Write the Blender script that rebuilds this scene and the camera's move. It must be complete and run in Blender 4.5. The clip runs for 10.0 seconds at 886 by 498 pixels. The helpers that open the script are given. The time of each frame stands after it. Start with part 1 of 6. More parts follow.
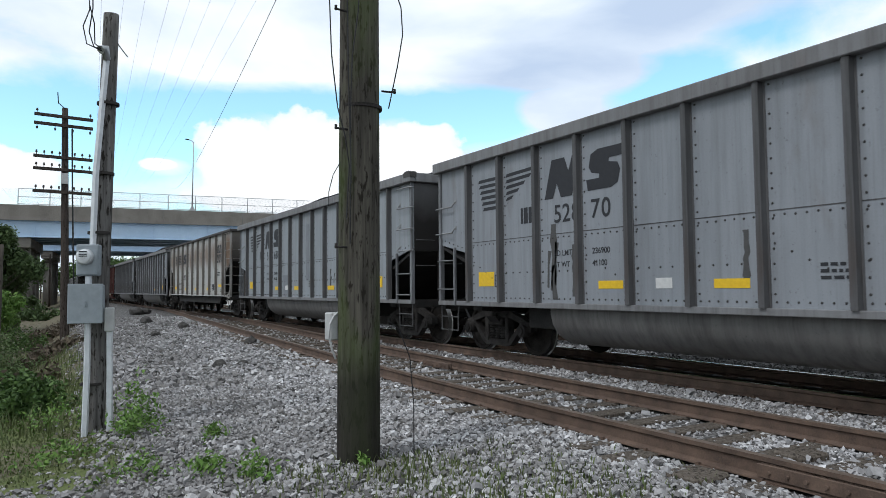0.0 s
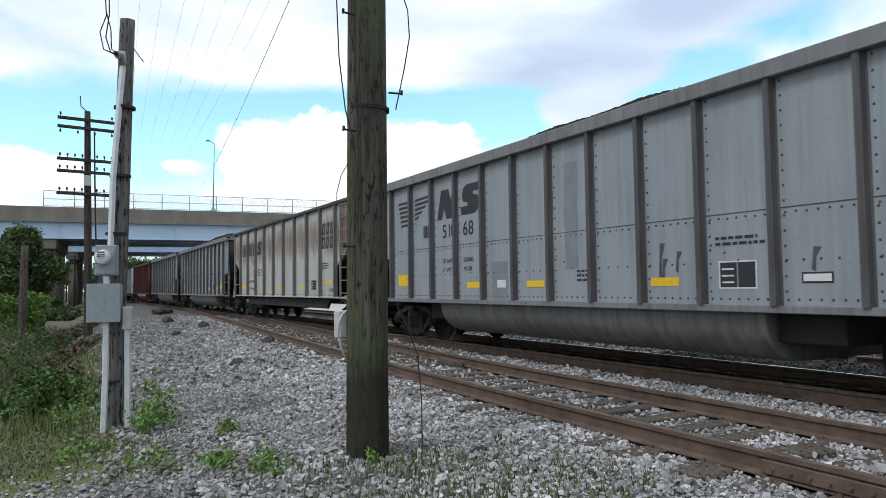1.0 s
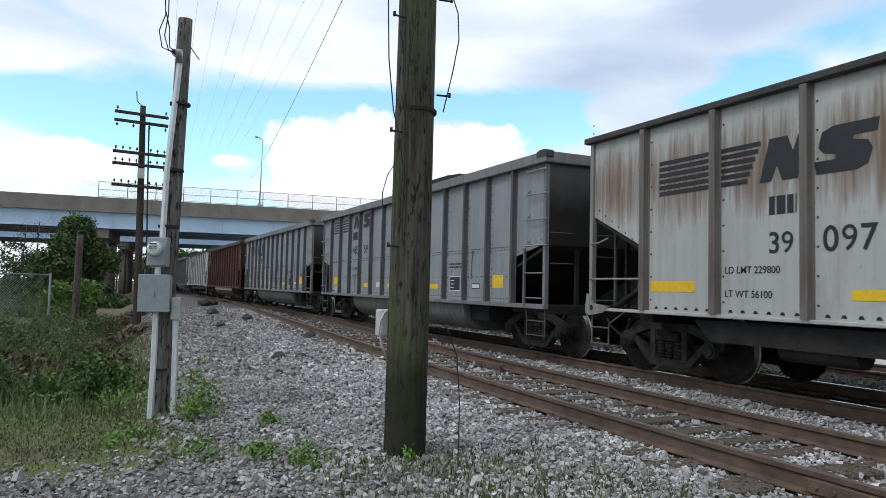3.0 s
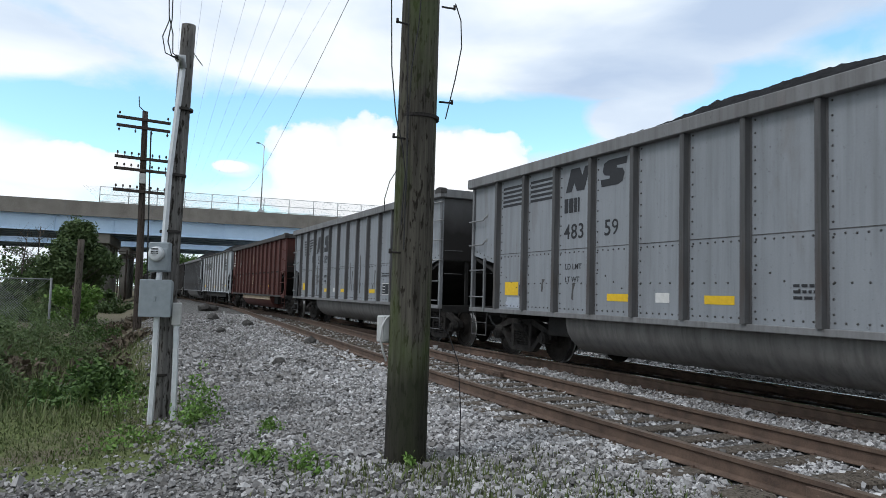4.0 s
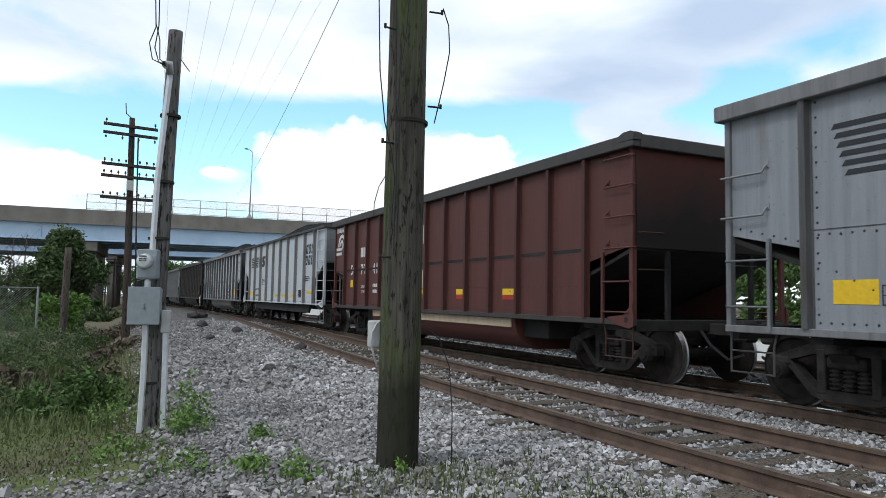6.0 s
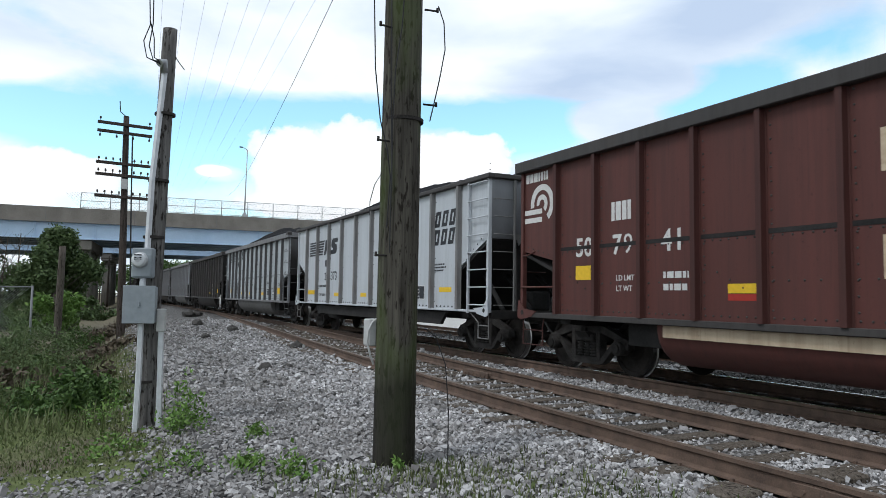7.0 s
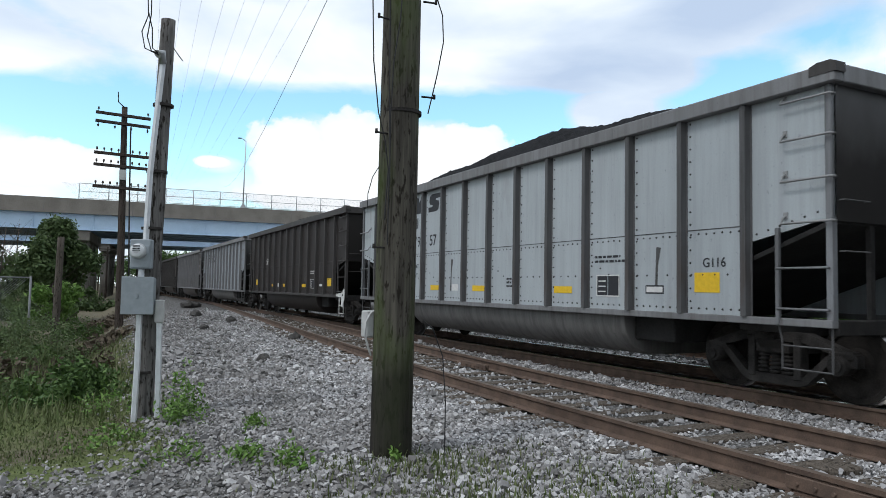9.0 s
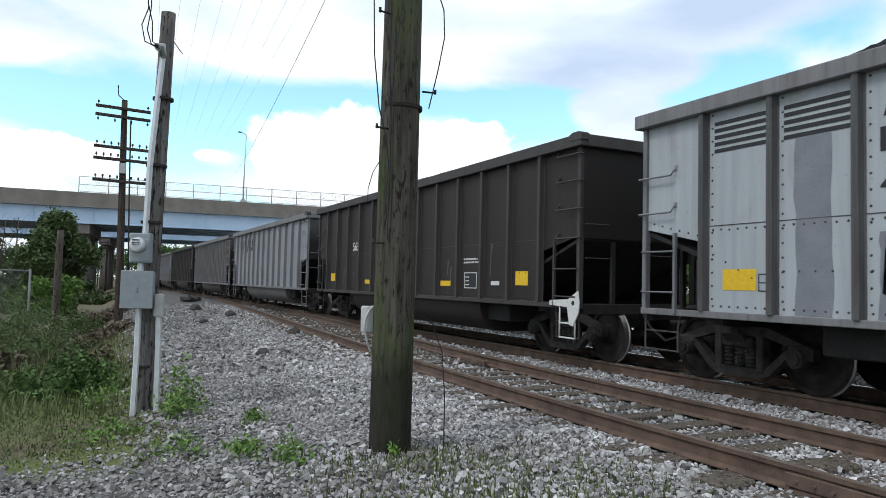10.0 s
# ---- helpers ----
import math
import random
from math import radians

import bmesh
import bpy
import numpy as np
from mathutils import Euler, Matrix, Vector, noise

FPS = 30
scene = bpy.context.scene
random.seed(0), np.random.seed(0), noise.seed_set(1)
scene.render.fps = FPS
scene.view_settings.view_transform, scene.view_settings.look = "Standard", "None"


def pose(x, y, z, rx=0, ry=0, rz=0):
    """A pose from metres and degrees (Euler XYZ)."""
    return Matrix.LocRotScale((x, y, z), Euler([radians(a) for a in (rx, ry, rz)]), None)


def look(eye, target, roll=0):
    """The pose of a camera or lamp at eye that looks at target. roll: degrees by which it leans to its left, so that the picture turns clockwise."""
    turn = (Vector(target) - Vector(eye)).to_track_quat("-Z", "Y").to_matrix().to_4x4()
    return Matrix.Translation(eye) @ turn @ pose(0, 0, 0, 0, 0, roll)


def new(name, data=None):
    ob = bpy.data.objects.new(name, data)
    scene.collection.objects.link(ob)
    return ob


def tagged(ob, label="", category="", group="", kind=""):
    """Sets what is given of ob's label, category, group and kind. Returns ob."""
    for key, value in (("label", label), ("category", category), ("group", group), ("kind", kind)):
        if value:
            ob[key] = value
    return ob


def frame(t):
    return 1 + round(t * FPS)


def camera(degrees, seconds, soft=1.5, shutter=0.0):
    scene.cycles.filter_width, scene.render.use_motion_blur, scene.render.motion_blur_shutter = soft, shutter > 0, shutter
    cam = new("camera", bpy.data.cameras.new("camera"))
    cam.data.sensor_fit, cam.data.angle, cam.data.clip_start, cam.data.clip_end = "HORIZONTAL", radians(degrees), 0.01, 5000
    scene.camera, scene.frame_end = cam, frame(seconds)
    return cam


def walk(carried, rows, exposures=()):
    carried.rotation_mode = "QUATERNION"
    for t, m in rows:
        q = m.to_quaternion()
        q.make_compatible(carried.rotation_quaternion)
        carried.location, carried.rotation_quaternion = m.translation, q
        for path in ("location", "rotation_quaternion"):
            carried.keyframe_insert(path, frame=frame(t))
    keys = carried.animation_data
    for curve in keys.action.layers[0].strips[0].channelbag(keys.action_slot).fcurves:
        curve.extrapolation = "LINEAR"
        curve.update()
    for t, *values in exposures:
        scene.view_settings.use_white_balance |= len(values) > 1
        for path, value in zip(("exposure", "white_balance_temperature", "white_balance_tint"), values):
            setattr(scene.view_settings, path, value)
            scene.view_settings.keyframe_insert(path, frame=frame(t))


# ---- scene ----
# ---- camera: hand-held, standing beside the track; +Y runs along the track away from the viewer ----
cam = camera(64.2, 10.0, soft=0.35, shutter=0.04)
PATH = [  # seconds, x, y, z, yaw, pitch, roll
    (0.0, 0.006, 0.023, 1.310, -30.20, 3.10, 0.50),
    (0.5, 0.057, -0.083, 1.313, -30.18, 3.10, 0.87),
    (1.0, 0.063, -0.106, 1.302, -28.59, 3.04, 0.71),
    (1.5, 0.046, -0.119, 1.307, -27.05, 2.89, -0.26),
    (2.0, 0.042, -0.127, 1.308, -25.90, 2.80, -0.41),
    (2.5, 0.039, -0.137, 1.310, -25.52, 2.91, -0.99),
    (4.0, 0.026, -0.128, 1.308, -25.31, 3.64, -1.61),
    (4.5, 0.021, -0.131, 1.310, -25.36, 3.88, -1.82),
    (5.0, 0.015, -0.141, 1.313, -25.51, 4.02, -1.70),
    (5.5, 0.023, -0.134, 1.308, -25.80, 4.08, -1.27),
    (7.0, 0.019, -0.129, 1.306, -26.46, 3.86, -0.84),
    (7.5, 0.014, -0.138, 1.318, -26.54, 3.65, -0.94),
    (8.0, 0.018, -0.127, 1.316, -26.54, 3.53, -1.26),
    (8.5, 0.024, -0.115, 1.309, -26.56, 3.41, -1.22),
    (9.0, 0.018, -0.152, 1.308, -26.58, 3.21, -1.04),
    (9.5, 0.026, -0.137, 1.309, -26.61, 3.02, -1.05),
    (10.0, 0.023, -0.137, 1.314, -26.61, 2.82, -1.36),
]
walk(cam, [(t, pose(x, y, z, 90 + p, r, w)) for t, x, y, z, w, p, r in PATH],
     exposures=[(0.0, -0.06, 6270, 10), (0.5, 0.0, 6270, 10), (2.0, -0.08, 6270, 10), (4.0, -0.12, 6270, 10), (5.0, -0.07, 6270, 10), (7.0, -0.05, 6270, 10), (8.0, -0.12, 6270, 10), (8.6, -0.2, 6270, 10), (9.0, -0.1, 6270, 10), (9.5, -0.05, 6270, 10), (10.0, 0.04, 6270, 10)])

# ---- world and sun ----
RZ = 0.05          # height of the rail heads
TX = 8.79          # centre line of the track with the train
SUN_EL, SUN_AZ = 52.0, -100.0   # degrees; azimuth clockwise from +Y


def link(nt, a, b):
    nt.links.new(a, b)


def math_node(nt, op, a, b=None, clamp=False):
    n = nt.nodes.new("ShaderNodeMath")
    n.operation, n.use_clamp = op, clamp
    for i, v in enumerate((a, b)):
        if v is None:
            continue
        if isinstance(v, (int, float)):
            n.inputs[i].default_value = v
        else:
            link(nt, v, n.inputs[i])
    return n.outputs[0]


def noise_node(nt, vec, scale, detail=6.0, rough=0.55, dist=0.0):
    n = nt.nodes.new("ShaderNodeTexNoise")
    n.inputs["Scale"].default_value, n.inputs["Detail"].default_value = scale, detail
    n.inputs["Roughness"].default_value, n.inputs["Distortion"].default_value = rough, dist
    if vec is not None:
        link(nt, vec, n.inputs["Vector"])
    return n.outputs["Fac"]


def ramp(nt, fac, stops, ease="LINEAR"):
    n = nt.nodes.new("ShaderNodeValToRGB")
    n.color_ramp.interpolation = ease
    el = n.color_ramp.elements
    while len(el) < len(stops):
        el.new(0.5)
    for e, (p, c) in zip(el, stops):
        e.position = p
        e.color = (*c, 1) if isinstance(c, (tuple, list)) else (c, c, c, 1)
    link(nt, fac, n.inputs["Fac"])
    return n.outputs["Color"]


def mix(nt, fac, a, b, mode="MIX"):
    n = nt.nodes.new("ShaderNodeMix")
    n.data_type, n.blend_type = "RGBA", mode
    for sock, v in ((n.inputs[0], fac), (n.inputs[6], a), (n.inputs[7], b)):
        if isinstance(v, (int, float)):
            sock.default_value = v
        elif isinstance(v, (tuple, list)):
            sock.default_value = (*v, 1)
        else:
            link(nt, v, sock)
    return n.outputs[2]


def mapping(nt, vec, scale=(1, 1, 1), loc=(0, 0, 0)):
    n = nt.nodes.new("ShaderNodeMapping")
    n.inputs["Scale"].default_value, n.inputs["Location"].default_value = scale, loc
    link(nt, vec, n.inputs["Vector"])
    return n.outputs[0]


def make_world():
    """Nishita blue, a thin bright sheet of high cloud with gaps in it, and heaped cumulus low over the bridge."""
    w = bpy.data.worlds.new("sky")
    scene.world = w
    w.use_nodes = True
    nt = w.node_tree
    nt.nodes.clear()
    out = nt.nodes.new("ShaderNodeOutputWorld")
    bg = nt.nodes.new("ShaderNodeBackground")
    sky = nt.nodes.new("ShaderNodeTexSky")
    sky.sky_type, sky.sun_disc = "NISHITA", False
    sky.sun_elevation, sky.sun_rotation = radians(SUN_EL), radians(SUN_AZ)
    sky.air_density, sky.dust_density, sky.ozone_density = 1.0, 0.6, 2.0
    co = nt.nodes.new("ShaderNodeTexCoord").outputs["Generated"]
    sep = nt.nodes.new("ShaderNodeSeparateXYZ")
    link(nt, co, sep.inputs[0])
    yaw = math_node(nt, "MULTIPLY", math_node(nt, "ARCTAN2", sep.outputs[0], sep.outputs[1]), 57.2958)
    el = math_node(nt, "MULTIPLY", math_node(nt, "ARCSINE", sep.outputs[2]), 57.2958)

    def bank(a, b, ra, rb):
        """1 in the middle of an oval of sky, 0 at its rim, below 0 outside."""
        u = math_node(nt, "DIVIDE", math_node(nt, "SUBTRACT", yaw, a), ra)
        v = math_node(nt, "DIVIDE", math_node(nt, "SUBTRACT", el, b), rb)
        r = math_node(nt, "SQRT", math_node(nt, "ADD", math_node(nt, "MULTIPLY", u, u), math_node(nt, "MULTIPLY", v, v)))
        return math_node(nt, "SUBTRACT", 1.0, r)

    big = noise_node(nt, mapping(nt, co, (1, 1, 1.6)), 5.0, 8.0, 0.55, 0.2)
    wisp = noise_node(nt, mapping(nt, co, (1, 1, 2.2), (4, 2, 1)), 9.0, 7.0, 0.6, 0.4)
    puffy = noise_node(nt, mapping(nt, co, (1, 1, 1.2), (1, 7, 3)), 24.0, 7.0, 0.55, 0.1)
    # high sheet, torn open in places
    veil = math_node(nt, "ADD", math_node(nt, "MULTIPLY", math_node(nt, "SUBTRACT", big, 0.5), 1.3), math_node(nt, "MULTIPLY", math_node(nt, "SUBTRACT", wisp, 0.5), 0.8))
    veil = math_node(nt, "ADD", veil, 0.70)
    for a, b, ra, rb, wt in GAPS:
        veil = math_node(nt, "ADD", veil, math_node(nt, "MULTIPLY", math_node(nt, "MAXIMUM", bank(a, b, ra, rb), 0.0), wt))
    thin = ramp(nt, veil, [(0.16, 0.0), (0.42, 0.45), (0.74, 1.0)])
    # cumulus
    heap = None
    for a, b, ra, rb in CUMULUS:
        one = bank(a, b, ra, rb)
        heap = one if heap is None else math_node(nt, "MAXIMUM", heap, one)
    heap = math_node(nt, "ADD", heap, math_node(nt, "MULTIPLY", math_node(nt, "SUBTRACT", puffy, 0.5), 0.95))
    solid = ramp(nt, heap, [(0.05, 0.0), (0.15, 0.85), (0.34, 1.0)])
    # greyer undersides where the sheet is thick
    grey = noise_node(nt, mapping(nt, co, (1, 1, 2.6), (4, 2, 1)), 3.2, 6.0, 0.5, 0.3)
    for a, b, ra, rb, wt in GREYER:
        grey = math_node(nt, "SUBTRACT", grey, math_node(nt, "MULTIPLY", math_node(nt, "MAXIMUM", bank(a, b, ra, rb), 0.0), wt))
    shade = ramp(nt, grey, [(0.14, (0.58, 0.70, 0.88)), (0.36, (0.80, 0.90, 1.02)), (0.54, (1.08, 1.12, 1.14))])
    puff = ramp(nt, math_node(nt, "ADD", heap, math_node(nt, "MULTIPLY", wisp, 0.25)), [(0.1, (0.98, 1.03, 1.09)), (0.45, (1.12, 1.13, 1.13))])
    blue = mix(nt, 1.0, sky.outputs["Color"], (SKY_GAIN * 0.95, SKY_GAIN * 1.12, SKY_GAIN * 0.98), "MULTIPLY")
    high = mix(nt, 1.0, shade, (CLOUD_GAIN, CLOUD_GAIN, CLOUD_GAIN), "MULTIPLY")
    low = mix(nt, 1.0, puff, (CLOUD_GAIN, CLOUD_GAIN, CLOUD_GAIN), "MULTIPLY")
    link(nt, mix(nt, solid, mix(nt, thin, blue, high), low), bg.inputs["Color"])
    bg.inputs["Strength"].default_value = 0.1
    link(nt, bg.outputs[0], out.inputs["Surface"])


SKY_GAIN, CLOUD_GAIN = 2.6, 10.2
# ovals of sky in degrees: yaw from +Y, elevation, half-width, half-height (and weight)
CUMULUS = [(14.2, 10.2, 4.2, 3.4), (19.5, 10.4, 5.0, 3.9), (24.5, 10.6, 4.0, 3.0), (28.6, 11.0, 3.6, 2.6), (17.5, 7.2, 8.0, 1.6), (27.0, 8.0, 7.0, 2.6), (8.2, 9.4, 1.5, 0.5),
           (-4.0, 8.3, 6.5, 1.9), (-12.0, 8.8, 6.0, 2.6)]
GAPS = [(4.0, 11.6, 13.0, 5.2, -1.5), (-6.0, 12.4, 7.0, 2.2, -0.9), (17.5, 14.4, 10.0, 2.2, -1.1), (33.0, 13.6, 6.0, 3.2, -1.7), (48.5, 15.2, 6.0, 3.2, -1.7), (54.0, 18.5, 9.0, 2.5, -0.7), (27.0, 14.5, 5.0, 2.0, -0.9), (10.0, 5.0, 16.0, 3.0, -0.7),
        (16.0, 21.0, 22.0, 5.5, 1.1), (40.0, 21.0, 18.0, 4.5, 0.9), (36.0, 17.2, 7.0, 1.8, 0.8), (-8.0, 16.5, 9.0, 2.6, 0.8), (39.2, 14.0, 4.0, 1.6, 1.3), (45.2, 16.2, 4.0, 1.5, 1.0), (8.2, 9.4, 2.6, 0.9, 1.2)]
GREYER = [(37.0, 17.2, 9.0, 2.2, 0.26), (50.0, 20.5, 18.0, 5.0, 0.36), (38.0, 15.0, 12.0, 3.0, 0.2)]
make_world()
sun_data = bpy.data.lights.new("sun", "SUN")
sun_data.energy, sun_data.angle, sun_data.color = 1.4, radians(14), (1.0, 0.985, 0.965)
sun = new("sun", sun_data)
_a, _e = radians(SUN_AZ), radians(SUN_EL)
sun.matrix_world = look((60 * math.sin(_a) * math.cos(_e), 60 * math.cos(_a) * math.cos(_e), 60 * math.sin(_e)), (0, 0, 0))


# ---- materials ----
def material(name, build, rough=0.8, metal=0.0, spec=0.3):
    m = bpy.data.materials.new(name)
    m.use_nodes = True
    nt = m.node_tree
    bsdf = nt.nodes["Principled BSDF"]
    bsdf.inputs["Roughness"].default_value, bsdf.inputs["Metallic"].default_value = rough, metal
    bsdf.inputs["Specular IOR Level"].default_value = spec
    co = nt.nodes.new("ShaderNodeTexCoord").outputs["Object"]
    got = build(nt, co)
    col, height, dist = (got + (None, None))[:3] if isinstance(got, tuple) and not isinstance(got[0], (int, float)) else (got, None, None)
    if isinstance(col, (tuple, list)):
        bsdf.inputs["Base Color"].default_value = (*col, 1)
    else:
        link(nt, col, bsdf.inputs["Base Color"])
    if height is not None:
        b = nt.nodes.new("ShaderNodeBump")
        b.inputs["Strength"].default_value, b.inputs["Distance"].default_value = 0.6, dist or 0.01
        link(nt, height, b.inputs["Height"])
        link(nt, b.outputs[0], bsdf.inputs["Normal"])
    return m


def mottled(name, a, b, scale=6.0, fine=60.0, rough=0.8, metal=0.0, bump=0.004, spec=0.3):
    """Two tones broken up at two scales."""
    def build(nt, co):
        n1, n2 = noise_node(nt, co, scale), noise_node(nt, co, fine, 4.0)
        f = math_node(nt, "ADD", math_node(nt, "MULTIPLY", n1, 0.65), math_node(nt, "MULTIPLY", n2, 0.35))
        return mix(nt, ramp(nt, f, [(0.36, 0.0), (0.64, 1.0)]), a, b), n2, bump
    return material(name, build, rough, metal, spec)


def car_paint(name, base, dirt, rust, rust_amount=0.3, dirt_amount=0.5, spread=0.0, runs_amount=0.45, band=None):
    """Weathered paint: clouded fading, vertical run-off streaks, rust blotches."""
    def build(nt, co):
        info = nt.nodes.new("ShaderNodeObjectInfo").outputs["Random"]
        cloud = noise_node(nt, mapping(nt, co, (1, 0.8, 0.5)), 1.3, 5.0)
        streak = noise_node(nt, mapping(nt, co, (3.0, 5.5, 0.28)), 1.4, 6.0, 0.62)
        grain = noise_node(nt, co, 45.0, 4.0)
        blot = noise_node(nt, mapping(nt, co, (1.0, 1.2, 0.45), (7, 3, 1)), 1.1, 6.0, 0.6, 0.3)
        c = mix(nt, ramp(nt, streak, [(0.42, 0.0), (0.72, dirt_amount)]), base, dirt)
        c = mix(nt, ramp(nt, cloud, [(0.35, 0.0), (0.7, dirt_amount * 0.55)]), c, dirt)
        if band:
            # rust that weeps from the upper sheet of each bay
            sep = nt.nodes.new("ShaderNodeSeparateXYZ")
            link(nt, co, sep.inputs[0])
            bay = math_node(nt, "ABSOLUTE", math_node(nt, "SINE", math_node(nt, "MULTIPLY", math_node(nt, "ADD", sep.outputs[1], 6.05), math.pi / 1.344)))
            up = math_node(nt, "DIVIDE", math_node(nt, "SUBTRACT", sep.outputs[2], band[0]), band[1] - band[0])
            hump = math_node(nt, "MULTIPLY", math_node(nt, "MULTIPLY", up, math_node(nt, "SUBTRACT", 1.0, up)), 2.6)
            weep = noise_node(nt, mapping(nt, co, (1.0, 4.0, 0.35), (1, 2, 9)), 1.7, 7.0, 0.62)
            fine = noise_node(nt, mapping(nt, co, (1.0, 11.0, 0.6), (6, 2, 9)), 1.9, 6.0, 0.6)
            f = math_node(nt, "ADD", math_node(nt, "ADD", math_node(nt, "MULTIPLY", hump, 0.34), math_node(nt, "MULTIPLY", bay, 0.14)), math_node(nt, "MULTIPLY", math_node(nt, "ADD", weep, fine), 0.46))
            lead = math_node(nt, "MULTIPLY", math_node(nt, "SUBTRACT", -5.2, sep.outputs[1]), 0.085, True)   # worst at the leading end
            f = math_node(nt, "ADD", f, lead)
            c = mix(nt, ramp(nt, f, [(0.62, 0.0), (0.74, 0.5), (0.86, 0.92)]), c, (0.135, 0.075, 0.040))
        c = mix(nt, ramp(nt, blot, [(0.60 - spread, 0.0), (0.74 - spread, rust_amount if not band else 0.25)]), c, rust)
        runs = noise_node(nt, mapping(nt, co, (6.0, 14.0, 0.5), (2, 9, 4)), 1.6, 7.0, 0.65)
        c = mix(nt, ramp(nt, runs, [(0.54, 0.0), (0.70, runs_amount)]), c, dirt)
        speck = noise_node(nt, mapping(nt, co, (1, 1, 0.6), (5, 5, 5)), 22.0, 6.0, 0.7)
        c = mix(nt, ramp(nt, speck, [(0.62, 0.0), (0.72, 0.6)]), c, tuple(v * 0.45 for v in dirt))
        c = mix(nt, ramp(nt, grain, [(0.3, 0.12), (0.7, 0.0)]), c, dirt)
        return c, math_node(nt, "ADD", cloud, math_node(nt, "MULTIPLY", grain, 0.05)), 0.02
    return material(name, build, 0.62, 0.0, 0.25)


def wood_pole(name, a, b, moss=None):
    def build(nt, co):
        grain = noise_node(nt, mapping(nt, co, (28, 28, 1.1)), 1.0, 6.0, 0.6, 0.2)
        crack = noise_node(nt, mapping(nt, co, (30, 30, 7.0), (3, 1, 0)), 1.0, 4.0, 0.6)
        patch = noise_node(nt, mapping(nt, co, (3, 3, 0.8)), 1.0, 5.0)
        c = mix(nt, ramp(nt, grain, [(0.35, 0.0), (0.65, 1.0)]), a, b)
        c = mix(nt, ramp(nt, crack, [(0.38, 0.92), (0.46, 0.0)]), c, (0.015, 0.012, 0.009))
        if moss:
            c = mix(nt, ramp(nt, patch, [(0.44, 0.0), (0.64, 0.65)]), c, moss)
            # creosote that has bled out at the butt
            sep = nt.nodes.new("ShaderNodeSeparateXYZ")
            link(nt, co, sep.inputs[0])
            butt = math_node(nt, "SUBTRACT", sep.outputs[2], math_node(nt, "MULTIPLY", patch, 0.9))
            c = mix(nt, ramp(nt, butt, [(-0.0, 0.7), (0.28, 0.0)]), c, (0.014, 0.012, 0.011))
        return c, math_node(nt, "ADD", grain, crack), 0.012
    return material(name, build, 0.9, 0.0, 0.15)


def plain(name, col, rough=0.6, metal=0.0, spec=0.3):
    def build(nt, co):
        n = noise_node(nt, co, 14.0, 5.0)
        return mix(nt, ramp(nt, n, [(0.35, 0.0), (0.65, 0.35)]), col, tuple(v * 0.6 for v in col)), noise_node(nt, co, 70.0), 0.002
    return material(name, build, rough, metal, spec)


def random_tone(name, tones, rough=0.85, island=True, spec=0.2, grime=0.0):
    """One tone for each loose piece."""
    def build(nt, co):
        if island:
            r = nt.nodes.new("ShaderNodeNewGeometry").outputs["Random Per Island"]
        else:
            r = nt.nodes.new("ShaderNodeObjectInfo").outputs["Random"]
        n = noise_node(nt, co, 25.0, 4.0)
        stops = [((i + 0.0) / max(1, len(tones) - 1), c) for i, c in enumerate(tones)]
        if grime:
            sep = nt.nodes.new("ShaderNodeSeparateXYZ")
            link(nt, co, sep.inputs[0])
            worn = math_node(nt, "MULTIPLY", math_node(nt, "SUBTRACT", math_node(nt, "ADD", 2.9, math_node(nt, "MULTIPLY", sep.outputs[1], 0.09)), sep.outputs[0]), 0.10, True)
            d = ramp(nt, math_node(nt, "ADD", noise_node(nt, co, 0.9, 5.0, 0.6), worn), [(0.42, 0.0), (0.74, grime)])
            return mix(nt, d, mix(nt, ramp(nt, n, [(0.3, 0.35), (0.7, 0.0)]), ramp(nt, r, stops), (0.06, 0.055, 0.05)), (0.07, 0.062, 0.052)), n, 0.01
        return mix(nt, ramp(nt, n, [(0.3, 0.35), (0.7, 0.0)]), ramp(nt, r, stops), (0.06, 0.055, 0.05)), n, 0.01
    return material(name, build, rough, 0.0, spec)


